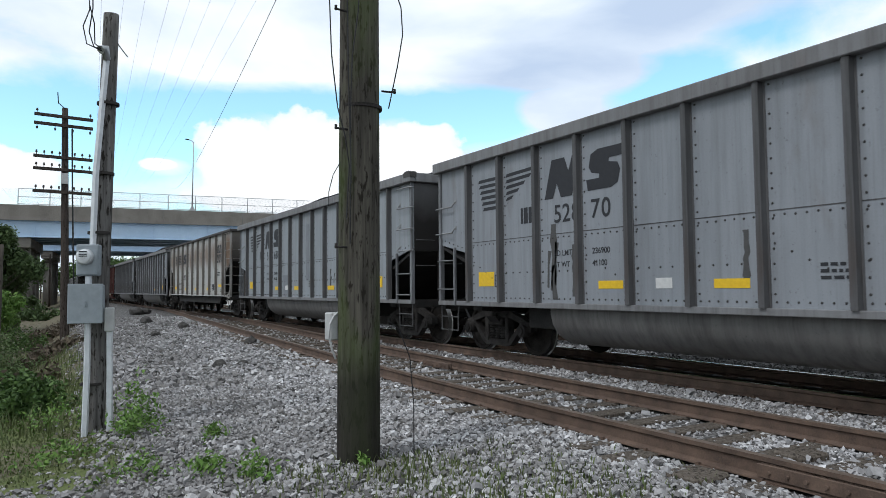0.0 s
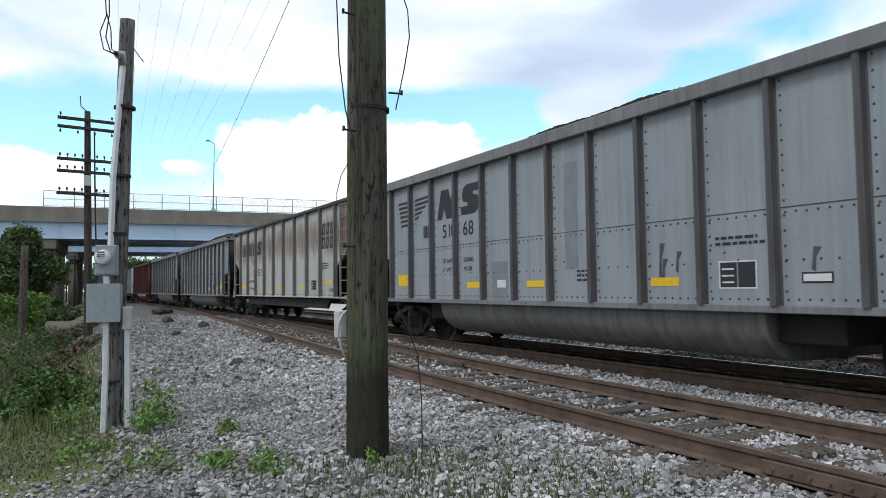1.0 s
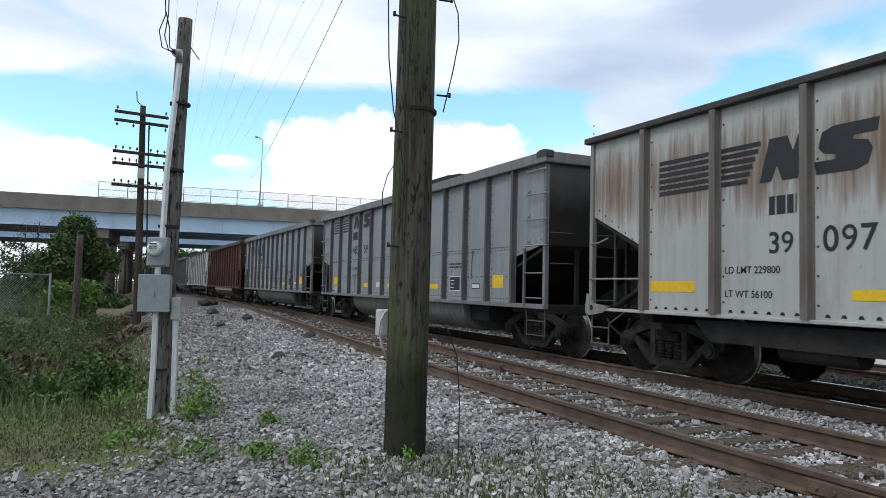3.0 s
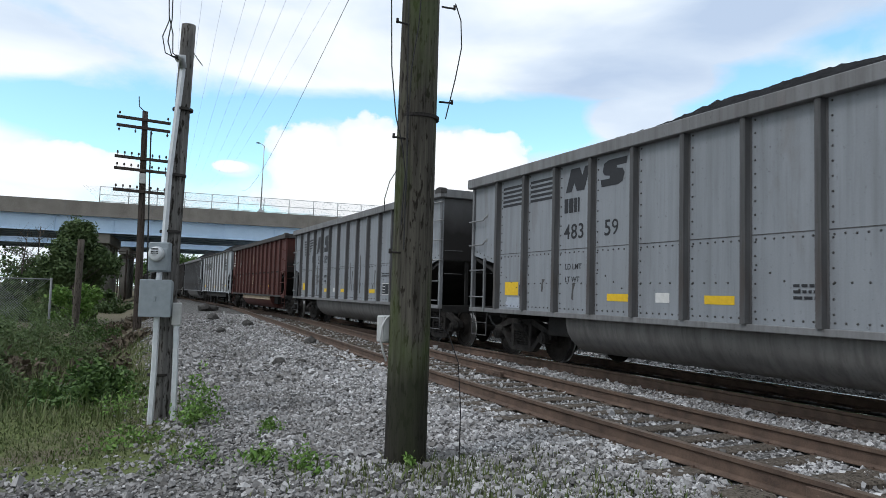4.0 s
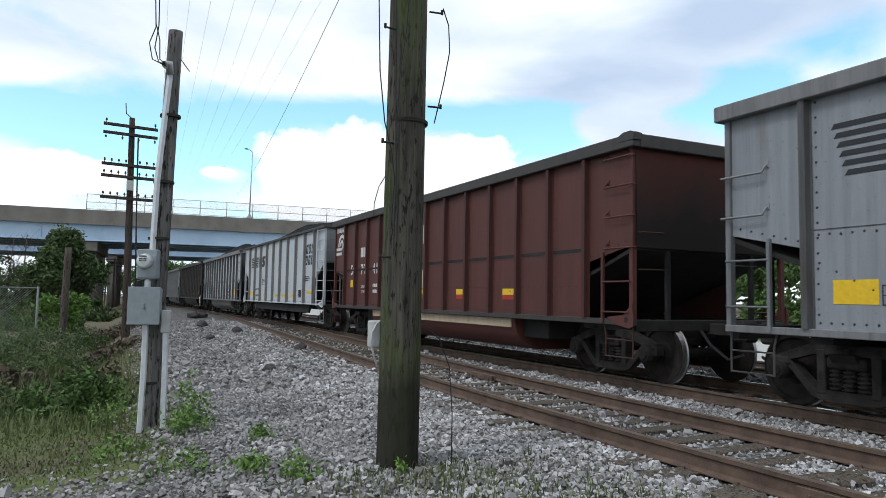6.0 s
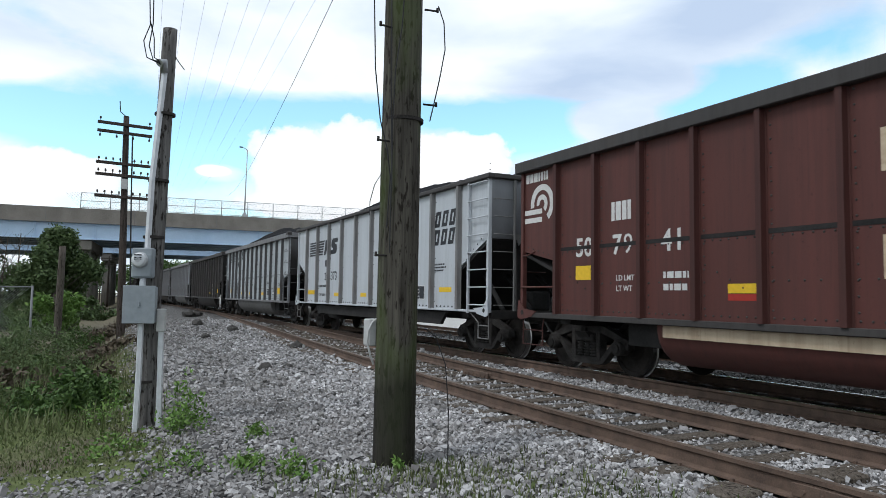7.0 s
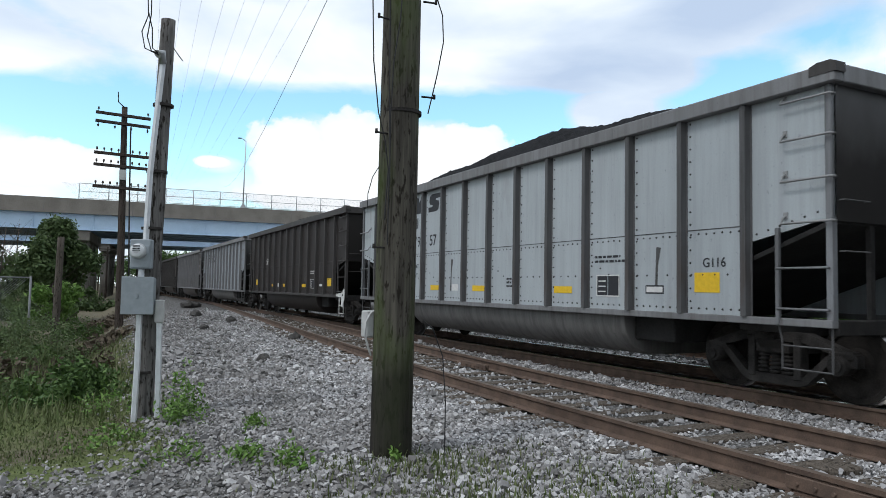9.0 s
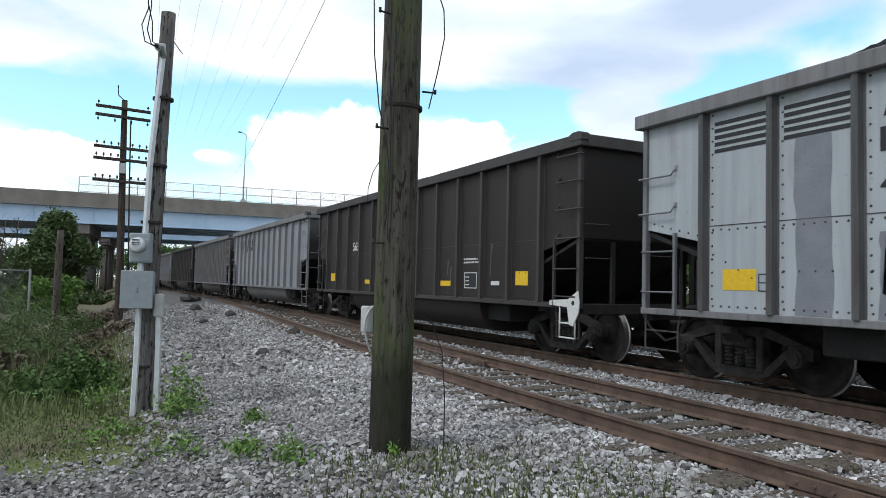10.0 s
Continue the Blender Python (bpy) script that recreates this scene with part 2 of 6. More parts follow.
def ground_material():
    def build(nt, co):
        sep = nt.nodes.new("ShaderNodeSeparateXYZ")
        link(nt, co, sep.inputs[0])
        n1, n2, n3 = noise_node(nt, co, 0.9, 6.0), noise_node(nt, co, 9.0, 6.0), noise_node(nt, co, 60.0, 4.0)
        vor = nt.nodes.new("ShaderNodeTexVoronoi")
        vor.inputs["Scale"].default_value = 18.0
        link(nt, co, vor.inputs["Vector"])
        stone = ramp(nt, vor.outputs["Color"], [(0.1, (0.055, 0.053, 0.052)), (0.9, (0.26, 0.255, 0.25))])
        stone = mix(nt, ramp(nt, vor.outputs["Distance"], [(0.25, 0.0), (0.7, 0.8)]), stone, (0.05, 0.046, 0.042))
        soil = mix(nt, n2, (0.075, 0.06, 0.045), (0.16, 0.135, 0.10))
        grass = mix(nt, ramp(nt, n2, [(0.3, 0.0), (0.7, 1.0)]), (0.07, 0.09, 0.03), (0.125, 0.145, 0.055))
        litter = math_node(nt, "MULTIPLY", math_node(nt, "SUBTRACT", sep.outputs[1], 13.0), 0.05, True)     # bare brown soil further along the ditch
        grass = mix(nt, ramp(nt, math_node(nt, "ADD", n1, math_node(nt, "MULTIPLY", litter, 0.22)), [(0.5, 0.0), (0.62, 0.85)]), grass, soil)
        # gravel bank to the right of a wandering edge, verge to its left
        edge = math_node(nt, "ADD", sep.outputs[0], math_node(nt, "MULTIPLY", math_node(nt, "SUBTRACT", n2, 0.5), 1.2))
        edge = math_node(nt, "SUBTRACT", edge, math_node(nt, "MULTIPLY", math_node(nt, "SUBTRACT", sep.outputs[1], 8.0), 0.03))
        near = math_node(nt, "SUBTRACT", 6.9, sep.outputs[1])       # gravel lane close to the viewer
        f = ramp(nt, math_node(nt, "MAXIMUM", math_node(nt, "SUBTRACT", edge, 0.35), near), [(0.35, 0.0), (0.75, 1.0)])
        c = mix(nt, f, grass, stone)
        yard = ramp(nt, math_node(nt, "MULTIPLY", math_node(nt, "SUBTRACT", sep.outputs[0], 14.4), 0.5), [(0.4, 0.0), (0.6, 1.0)])
        c = mix(nt, yard, c, mix(nt, n2, (0.34, 0.33, 0.31), (0.52, 0.51, 0.49)))
        # the train's shade beyond the rails, coloured in as a dark strip
        shade_strip = math_node(nt, "ABSOLUTE", math_node(nt, "SUBTRACT", sep.outputs[0], 12.4))
        shade_strip = math_node(nt, "ADD", shade_strip, math_node(nt, "MULTIPLY", math_node(nt, "SUBTRACT", n2, 0.5), 0.5))
        c = mix(nt, ramp(nt, math_node(nt, "MULTIPLY", shade_strip, 0.25), [(0.60, 0.85), (0.68, 0.0)]), c, (0.035, 0.034, 0.033))
        far = ramp(nt, math_node(nt, "MULTIPLY", math_node(nt, "SUBTRACT", sep.outputs[0], 21.0), 0.2), [(0.3, 0.0), (0.7, 1.0)])
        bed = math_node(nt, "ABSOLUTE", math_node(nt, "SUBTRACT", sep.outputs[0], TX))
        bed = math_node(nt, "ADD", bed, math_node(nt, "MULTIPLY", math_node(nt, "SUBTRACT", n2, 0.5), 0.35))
        c = mix(nt, ramp(nt, bed, [(0.70, 0.94), (0.86, 0.0)]), c, (0.018, 0.017, 0.016))     # coal-blackened bed, with the shade under the train put into it too
        return mix(nt, far, c, grass), math_node(nt, "ADD", vor.outputs["Distance"], n3), 0.02
    return material("ground", build, 0.95, 0.0, 0.15)


M = {}
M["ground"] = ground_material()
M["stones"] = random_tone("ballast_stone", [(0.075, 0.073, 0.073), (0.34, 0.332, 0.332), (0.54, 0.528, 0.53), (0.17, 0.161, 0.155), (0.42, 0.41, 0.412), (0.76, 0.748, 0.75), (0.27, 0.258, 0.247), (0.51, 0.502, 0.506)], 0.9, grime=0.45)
# stones beyond the train, toned dark to hold its shade
M["shaded_stones"] = random_tone("shaded_far_stone", [(0.03, 0.03, 0.03), (0.08, 0.078, 0.076), (0.15, 0.147, 0.143), (0.05, 0.048, 0.046)], 0.95)
M["rail_side"] = mottled("rusty_rail", (0.066, 0.045, 0.035), (0.135, 0.090, 0.066), 5, 70, 0.85)
M["rail_top"] = mottled("worn_rail_head", (0.10, 0.072, 0.055), (0.17, 0.13, 0.10), 3, 40, 0.55, 0.3)
M["rail_shine"] = mottled("polished_rail_head", (0.55, 0.53, 0.50), (0.72, 0.70, 0.68), 3, 40, 0.22, 0.9)
M["tie"] = wood_pole("weathered_tie", (0.06, 0.048, 0.038), (0.14, 0.12, 0.10))
M["iron"] = mottled("grimy_cast_iron", (0.017, 0.0155, 0.015), (0.050, 0.046, 0.043), 5, 60, 0.9, 0.0, 0.004, 0.1)
M["wheel"] = mottled("oily_wheel_steel", (0.013, 0.0115, 0.0105), (0.036, 0.032, 0.029), 4, 50, 0.95, 0.0, 0.004, 0.05)
M["tread"] = mottled("bright_tread", (0.24, 0.235, 0.23), (0.38, 0.37, 0.36), 4, 50, 0.35, 0.9)
M["coal"] = mottled("coal", (0.008, 0.008, 0.009), (0.026, 0.026, 0.028), 14, 60, 0.95, 0, 0.03, 0.06)
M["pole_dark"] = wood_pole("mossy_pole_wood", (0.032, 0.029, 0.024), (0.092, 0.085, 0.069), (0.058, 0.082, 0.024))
M["pole_grey"] = wood_pole("grey_pole_wood", (0.065, 0.061, 0.058), (0.165, 0.157, 0.15))
M["pole_far"] = wood_pole("creosote_pole_wood", (0.035, 0.028, 0.024), (0.075, 0.06, 0.052))
M["galv"] = plain("galvanised_metal", (0.42, 0.43, 0.44), 0.45, 0.5)
M["pvc"] = plain("grey_conduit", (0.58, 0.60, 0.62), 0.5)
M["enamel"] = plain("grey_enamel_box", (0.24, 0.27, 0.29), 0.5)
M["fence"] = plain("weathered_fence_steel", (0.17, 0.175, 0.18), 0.6)
M["white_box"] = plain("white_plastic", (0.44, 0.44, 0.43), 0.5)
M["wire"] = plain("black_wire", (0.015, 0.015, 0.016), 0.6)
M["glass"] = plain("meter_glass", (0.55, 0.57, 0.58), 0.12, 0.0, 0.6)
M["concrete"] = mottled("stained_concrete", (0.14, 0.127, 0.112), (0.22, 0.202, 0.18), 0.6, 8, 0.9, 0, 0.01)
M["girder"] = mottled("pale_blue_steel", (0.38, 0.50, 0.64), (0.46, 0.58, 0.72), 0.5, 6, 0.6)
M["deck"] = mottled("deck_concrete", (0.12, 0.115, 0.11), (0.2, 0.19, 0.18), 0.5, 6, 0.9)
M["yellow"] = plain("reflective_yellow", (0.72, 0.46, 0.02), 0.5)
M["red_tape"] = plain("reflective_red", (0.35, 0.03, 0.02), 0.5)
M["black_paint"] = plain("black_stencil", (0.025, 0.026, 0.03), 0.6)
M["white_paint"] = plain("white_stencil", (0.60, 0.59, 0.57), 0.6)
M["leaf"] = random_tone("leaves", [(0.03, 0.07, 0.014), (0.06, 0.12, 0.026), (0.09, 0.16, 0.035), (0.04, 0.09, 0.02)], 0.6)
M["leaf_dark"] = random_tone("dark_leaves", [(0.035, 0.065, 0.02), (0.065, 0.108, 0.034), (0.085, 0.13, 0.042), (0.05, 0.085, 0.026)], 0.65)
M["leaf_mid"] = random_tone("brush_leaves", [(0.055, 0.095, 0.032), (0.09, 0.14, 0.05), (0.125, 0.18, 0.065), (0.075, 0.115, 0.042)], 0.7)
M["weed"] = random_tone("weed_leaves", [(0.07, 0.15, 0.022), (0.12, 0.23, 0.04), (0.16, 0.26, 0.06)], 0.6)
M["grass"] = random_tone("grass_blades", [(0.07, 0.10, 0.028), (0.10, 0.135, 0.04), (0.15, 0.16, 0.075), (0.085, 0.12, 0.035)], 0.7)
M["dead"] = random_tone("dead_stems", [(0.06, 0.045, 0.032), (0.12, 0.095, 0.065), (0.09, 0.07, 0.05)], 0.9)
M["bark"] = wood_pole("bark", (0.05, 0.042, 0.035), (0.11, 0.095, 0.08))
M["rock"] = mottled("dark_rock", (0.03, 0.028, 0.026), (0.08, 0.075, 0.07), 8, 50, 0.9, 0, 0.02)
M["asphalt"] = mottled("old_pavement", (0.10, 0.095, 0.09), (0.16, 0.155, 0.15), 3, 50, 0.95)


# ---- mesh helpers ----
def mesh_of(name, bm, mats):
    me = bpy.data.meshes.new(name)
    bm.normal_update()
    bm.to_mesh(me)
    bm.free()
    for m in mats if isinstance(mats, (list, tuple)) else [mats]:
        me.materials.append(m)
    return me


def part(name, bm, mats, parent=None, label="", at=None):
    me = bm if isinstance(bm, bpy.types.Mesh) else mesh_of(name, bm, mats)
    ob = new(name, me)
    if parent is not None:
        ob.parent = parent
    if at is not None:
        ob.matrix_basis = at
    if label:
        tagged(ob, label)
    return ob


def thing(name, label, category, group="", at=None):
    ob = new(name)
    ob.empty_display_size = 0.2
    if at is not None:
        ob.matrix_basis = at
    return tagged(ob, label, category, group)


def box(bm, x0, x1, y0, y1, z0, z1, bevel=0.0, mat=0, m=None):
    vs = [bm.verts.new((x, y, z)) for x in (x0, x1) for y in (y0, y1) for z in (z0, z1)]
    fs = [bm.faces.new([vs[i] for i in f]) for f in ((0, 1, 3, 2), (4, 6, 7, 5), (0, 4, 5, 1), (2, 3, 7, 6), (0, 2, 6, 4), (1, 5, 7, 3))]
    for f in fs:
        f.material_index = mat
    if m is not None:
        bmesh.ops.transform(bm, matrix=m, verts=vs)
    if bevel:
        es = list({e for f in fs for e in f.edges})
        r = bmesh.ops.bevel(bm, geom=es, offset=bevel, segments=1, affect="EDGES", profile=0.5)
        for f in r["faces"]:
            f.material_index = mat
    return fs


def prism(bm, outline, y0, y1, axis="y", mat=0):
    """A closed outline pushed along an axis. outline: pairs in the two other axes."""
    def at(a, b, c):
        return {"y": (a, c, b), "x": (c, a, b), "z": (a, b, c)}[axis]
    lo, hi = [bm.verts.new(at(a, b, y0)) for a, b in outline], [bm.verts.new(at(a, b, y1)) for a, b in outline]
    fs = [bm.faces.new(lo), bm.faces.new(hi[::-1])]
    n = len(outline)
    fs += [bm.faces.new((lo[i], hi[i], hi[(i + 1) % n], lo[(i + 1) % n])) for i in range(n)]
    for f in fs:
        f.material_index = mat
    bmesh.ops.recalc_face_normals(bm, faces=fs)
    return fs


def tube(bm, pts, r, seg=8, mat=0, r1=None):
    """A round bar through points, tapering from r to r1."""
    pts = [Vector(p) for p in pts]
    rings = []
    side = None
    for i, p in enumerate(pts):
        d = (pts[min(i + 1, len(pts) - 1)] - pts[max(i - 1, 0)]).normalized()
        if side is None:
            side = d.orthogonal().normalized()
        side = (side - d * side.dot(d)).normalized()
        up = d.cross(side)
        rr = r if r1 is None else r + (r1 - r) * i / (len(pts) - 1)
        rings.append([bm.verts.new(p + (side * math.cos(a) + up * math.sin(a)) * rr) for a in [2 * math.pi * k / seg for k in range(seg)]])
    for a, b in zip(rings, rings[1:]):
        for k in range(seg):
            f = bm.faces.new((a[k], a[(k + 1) % seg], b[(k + 1) % seg], b[k]))
            f.smooth, f.material_index = seg > 5, mat
    for ring in (rings[0][::-1], rings[-1]):
        bm.faces.new(ring).material_index = mat


def lathe(bm, profile, seg=28, axis="x", mats=None):
    """A profile of (along, radius) turned round an axis."""
    rings = []
    for a, r in profile:
        ring = []
        for k in range(seg):
            t = 2 * math.pi * k / seg
            c, s = r * math.cos(t), r * math.sin(t)
            ring.append(bm.verts.new({"x": (a, c, s), "y": (c, a, s), "z": (c, s, a)}[axis]))
        rings.append(ring)
    fs = []
    for i, (a, b) in enumerate(zip(rings, rings[1:])):
        for k in range(seg):
            f = bm.faces.new((a[k], a[(k + 1) % seg], b[(k + 1) % seg], b[k]))
            f.material_index = mats[i] if mats else 0
            fs.append(f)
    fs += [bm.faces.new(rings[0][::-1]), bm.faces.new(rings[-1])]
    bmesh.ops.recalc_face_normals(bm, faces=fs)


def raw_mesh(name, verts, faces, mat, flat=False):
    me = bpy.data.meshes.new(name)
    verts, faces = np.asarray(verts, np.float32), np.asarray(faces, np.int32)
    k = faces.shape[1]
    me.vertices.add(len(verts))
    me.vertices.foreach_set("co", verts.ravel())
    me.loops.add(faces.size)
    me.loops.foreach_set("vertex_index", faces.ravel())
    me.polygons.add(len(faces))
    me.polygons.foreach_set("loop_start", np.arange(0, faces.size, k, dtype=np.int32))
    if flat:
        me.polygons.foreach_set("use_smooth", np.zeros(len(faces), bool))
    me.update(calc_edges=True)
    me.materials.append(mat)
    return me


def smooth(a, b, v):
    t = np.clip((np.asarray(v, float) - a) / (b - a), 0, 1)
    return t * t * (3 - 2 * t)


# ---- ground: one sheet to the horizon ----
def ground_z(x, y):
    x, y = np.asarray(x, float), np.asarray(y, float)
    z = -0.15 - 0.03 * smooth(4.2, 2.6, x)
    bank = 0.9 + 0.03 * (y - 8.0)
    z = z - 0.12 * smooth(bank + 0.3, bank - 0.9, x)
    z = z - 0.62 * smooth(bank + 0.2, bank - 1.6, x) * smooth(9.5, 14, y) * smooth(-9, -4, x)
    z = z - 0.12 * smooth(11.2, 12.3, x) * smooth(15.6, 15.1, x)
    z = z + 0.35 * smooth(-4, -9, x) * smooth(10, 20, y)
    lumps = np.sin(x * 1.9 + 0.7 * np.sin(y * 0.8)) * np.sin(y * 0.9 + 1.3 * np.sin(x * 1.1)) + 0.6 * np.sin(x * 4.3 + y * 2.1) * np.sin(y * 2.7)
    z = z + 0.035 * lumps * smooth(8, 12, y) * smooth(4.6, 3.6, x - 0.075 * np.maximum(y - 8, 0)) * smooth(0.9, 1.6, x)
    return z + 0.018 * np.sin(x * 2.3 + 1.1 * np.sin(y * 1.3)) * np.cos(y * 1.7) * smooth(7.0, 4.0, x)


def make_ground():
    def axis(lo, hi, step, far):
        mid = list(np.arange(lo, hi + 1e-6, step))
        out, d = [], step
        v = hi
        while v < far:
            d *= 1.35
            v += d
            out.append(v)
        neg, d, v = [], step, lo
        while v > -far:
            d *= 1.35
            v -= d
            neg.append(v)
        return np.array(neg[::-1] + mid + out)
    xs, ys = axis(-9, 19, 0.25, 1500), axis(-2, 46, 0.3, 1500)
    gx, gy = np.meshgrid(xs, ys, indexing="ij")
    gz = ground_z(gx, gy)
    idx = np.arange(gx.size).reshape(gx.shape)
    f = np.stack([idx[:-1, :-1], idx[1:, :-1], idx[1:, 1:], idx[:-1, 1:]], -1).reshape(-1, 4)
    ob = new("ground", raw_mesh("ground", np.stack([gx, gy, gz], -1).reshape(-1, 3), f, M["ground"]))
    tagged(ob, "grey gravel bank beside a grassy weed-grown verge", "ground", kind="structure")


make_ground()


# ---- the tracks ----
def rail_line(x0, bend, y0, y1):
    """Points of a rail that runs straight and, past y = 7.5, bears towards the main track."""
    pts = []
    y = y0
    while True:
        soft = 0.0 if not bend else bend * 2.5 * math.log1p(math.exp((y - 8.0) / 2.5))
        pts.append((x0 + soft, y))
        if y >= y1:
            return pts
        y = min(y1, y + (1.0 if abs(y) < 40 else 12.0))


RAIL = [(-0.0365, 0.0), (0.0365, 0.0), (0.0365, -0.035), (0.011, -0.052), (0.011, -0.138), (0.072, -0.158), (0.072, -0.17),
        (-0.072, -0.17), (-0.072, -0.158), (-0.011, -0.138), (-0.011, -0.052), (-0.0365, -0.035)]


def rail(parent, pts, top):
    bm = bmesh.new()
    rings = []
    for x, y in pts:
        rings.append([bm.verts.new((x + a, y, RZ + b)) for a, b in RAIL])
    n = len(RAIL)
    for r0, r1 in zip(rings, rings[1:]):
        for k in range(n):
            f = bm.faces.new((r0[k], r1[k], r1[(k + 1) % n], r0[(k + 1) % n]))
            f.material_index = 1 if k == 0 else 0
    bm.faces.new(rings[0])
    bm.faces.new(rings[-1][::-1])
    bmesh.ops.recalc_face_normals(bm, faces=bm.faces[:])
    return part("rail", bm, [M["rail_side"], top], parent)


def tie_mesh():
    bm = bmesh.new()
    box(bm, -1.3, 1.3, -0.11, 0.11, -0.16, 0, 0.012)
    return mesh_of("tie", bm, M["tie"])


def track(name, label, x, bend, y0, y1, ties, top):
    t = tagged(thing(name, label, "railway track"), kind="structure")
    lines = [rail_line(x - 0.765, bend, y0, y1), rail_line(x + 0.765, bend, y0, min(y1, 60 if bend else y1))]
    for ln in lines:
        rail(t, ln, top)
    me = tie_mesh()
    rnd = random.Random(int(x * 10))
    y = ties[0]
    plate = bmesh.new()
    box(plate, -0.09, 0.09, -0.10, 0.10, 0, 0.012, 0.003)
    for s in (-1, 1):
        box(plate, s * 0.083 - 0.012, s * 0.083 + 0.012, -0.06 * s - 0.012, -0.06 * s + 0.012, 0.012, 0.035)
    plate_me = mesh_of("tie_plate", plate, M["rail_side"])
    while y < ties[1]:
        xc = x + (bend * 2.5 * math.log1p(math.exp((y - 8.0) / 2.5)) if bend else 0)
        part("tie", me, None, t, at=pose(xc + rnd.uniform(-0.05, 0.05), y, RZ - (0.166 if bend else 0.182) + rnd.uniform(-0.012, 0.004), 0, 0, rnd.uniform(-1.5, 1.5)))
        if y < 16:
            for s in (-0.765, 0.765):
                part("tie_plate", plate_me, None, t, at=pose(xc + s, y, RZ - 0.181))
        y += 0.54 + rnd.uniform(-0.03, 0.03)
    return t


siding = track("siding_track", "rusty unused railway track on weathered wooden ties", 5.44, 0.075, -6, 55, (-1, 32), M["rail_top"])
main = track("main_track", "rusty-sided main railway track under the coal train", TX, 0.0, -60, 300, (1, 34), M["rail_shine"])
third = track("far_track", "dull railway track beyond the coal train", 14.15, 0.0, -60, 300, (2, 30), M["rail_shine"])
third.location.z = -0.16


def joint_bars():
    """Bolted bars that join two lengths of rail on the siding."""
    for x, y in ((4.66, 2.95), (6.20, 10.9)):
        bm = bmesh.new()
        for s in (-1, 1):
            box(bm, s * 0.028 - 0.012, s * 0.028 + 0.012, -0.46, 0.46, RZ - 0.142, RZ - 0.045, 0.004)
        for k in range(6):
            lathe_at = 0.36 - 0.144 * k
            tube(bm, [(-0.062, lathe_at, RZ - 0.095), (0.062, lathe_at, RZ - 0.095)], 0.016, 6)
        part("joint_bar", bm, M["rail_side"], siding, at=pose(x, y, 0, 0, 0, -1.0 if y > 8 else 0))


joint_bars()


# ---- loose ballast stones ----
def stones(name, label, n, area, size, seed, keep=None, sink=0.3, mat="stones"):
    rng = np.random.default_rng(seed)
    # a rough pebble: a ring of six corners between a top and a bottom
    pebble = np.array([(math.cos(k * 1.0472), math.sin(k * 1.0472), 0.25 * (-1) ** k) for k in range(6)] + [(0, 0, 0.85), (0, 0, -0.85)])
    tri = np.array([(k, (k + 1) % 6, 6) for k in range(6)] + [((k + 1) % 6, k, 7) for k in range(6)])
    x = rng.uniform(area[0], area[1], n)
    y = area[2] + (area[3] - area[2]) * rng.uniform(0, 1, n) ** area[4]
    if keep is not None:
        k = keep(x, y, rng)
        x, y = x[k], y[k]
    n = len(x)
    s = size * rng.lognormal(0, 0.33, n)
    v = pebble[None] * rng.uniform(0.6, 1.25, (n, 8, 3)) * (s[:, None, None] * rng.uniform(0.6, 1.2, (n, 1, 3)))
    a, b = rng.uniform(0, 6.28, n), rng.uniform(-1.2, 1.2, n)
    ca, sa, cb, sb = np.cos(a)[:, None], np.sin(a)[:, None], np.cos(b)[:, None], np.sin(b)[:, None]
    vx, vy, vz = v[..., 0], v[..., 1], v[..., 2]
    vy, vz = vy * cb - vz * sb, vy * sb + vz * cb
    vx, vy = vx * ca - vy * sa, vx * sa + vy * ca
    z = ground_z(x, y) + s * rng.uniform(-sink, 0.75, n)
    verts = np.stack([vx + x[:, None], vy + y[:, None], vz + z[:, None]], -1).reshape(-1, 3)
    faces = (tri[None] + 8 * np.arange(n)[:, None, None]).reshape(-1, 3)
    return tagged(new(name, raw_mesh(name, verts, faces, M[mat], True)), label, "ballast", kind="stuff")


def on_bank(x, y, rng):
    bank = 0.75 + 0.03 * (y - 8) + rng.normal(0, 0.25, len(x))
    lane = (y < 6.6 + rng.normal(0, 0.35, len(x)))
    rails = np.zeros(len(x), bool)
    for x0, bend in ((4.675, 0.075), (6.205, 0.075), (TX - 0.765, 0), (TX + 0.765, 0)):
        rails |= np.abs(x - x0 - bend * 2.5 * np.log1p(np.exp((y - 8) / 2.5))) < 0.085
    mid = 5.44 + 0.075 * 2.5 * np.log1p(np.exp((y - 8) / 2.5))
    bare = (np.abs(x - mid) < 0.70) & (y > 4.5) & (rng.uniform(0, 1, len(x)) < 0.74)
    thin = rng.uniform(0, 1, len(x)) < np.where(lane & (x < 1.0), 0.6, 1.0)
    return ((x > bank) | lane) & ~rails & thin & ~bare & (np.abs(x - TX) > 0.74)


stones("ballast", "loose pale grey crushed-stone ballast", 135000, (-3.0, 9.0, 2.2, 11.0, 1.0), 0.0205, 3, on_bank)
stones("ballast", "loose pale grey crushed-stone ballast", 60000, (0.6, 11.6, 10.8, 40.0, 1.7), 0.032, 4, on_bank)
stones("ballast", "loose grey gravel on the trodden lane", 16000, (-5.0, 4.5, -4.0, 2.4, 1.0), 0.026, 6)
stones("ballast", "dark ballast beyond the train, its shade put into the colour", 9000, (9.7, 15.0, 3.0, 34.0, 1.3), 0.038, 5, mat="shaded_stones")


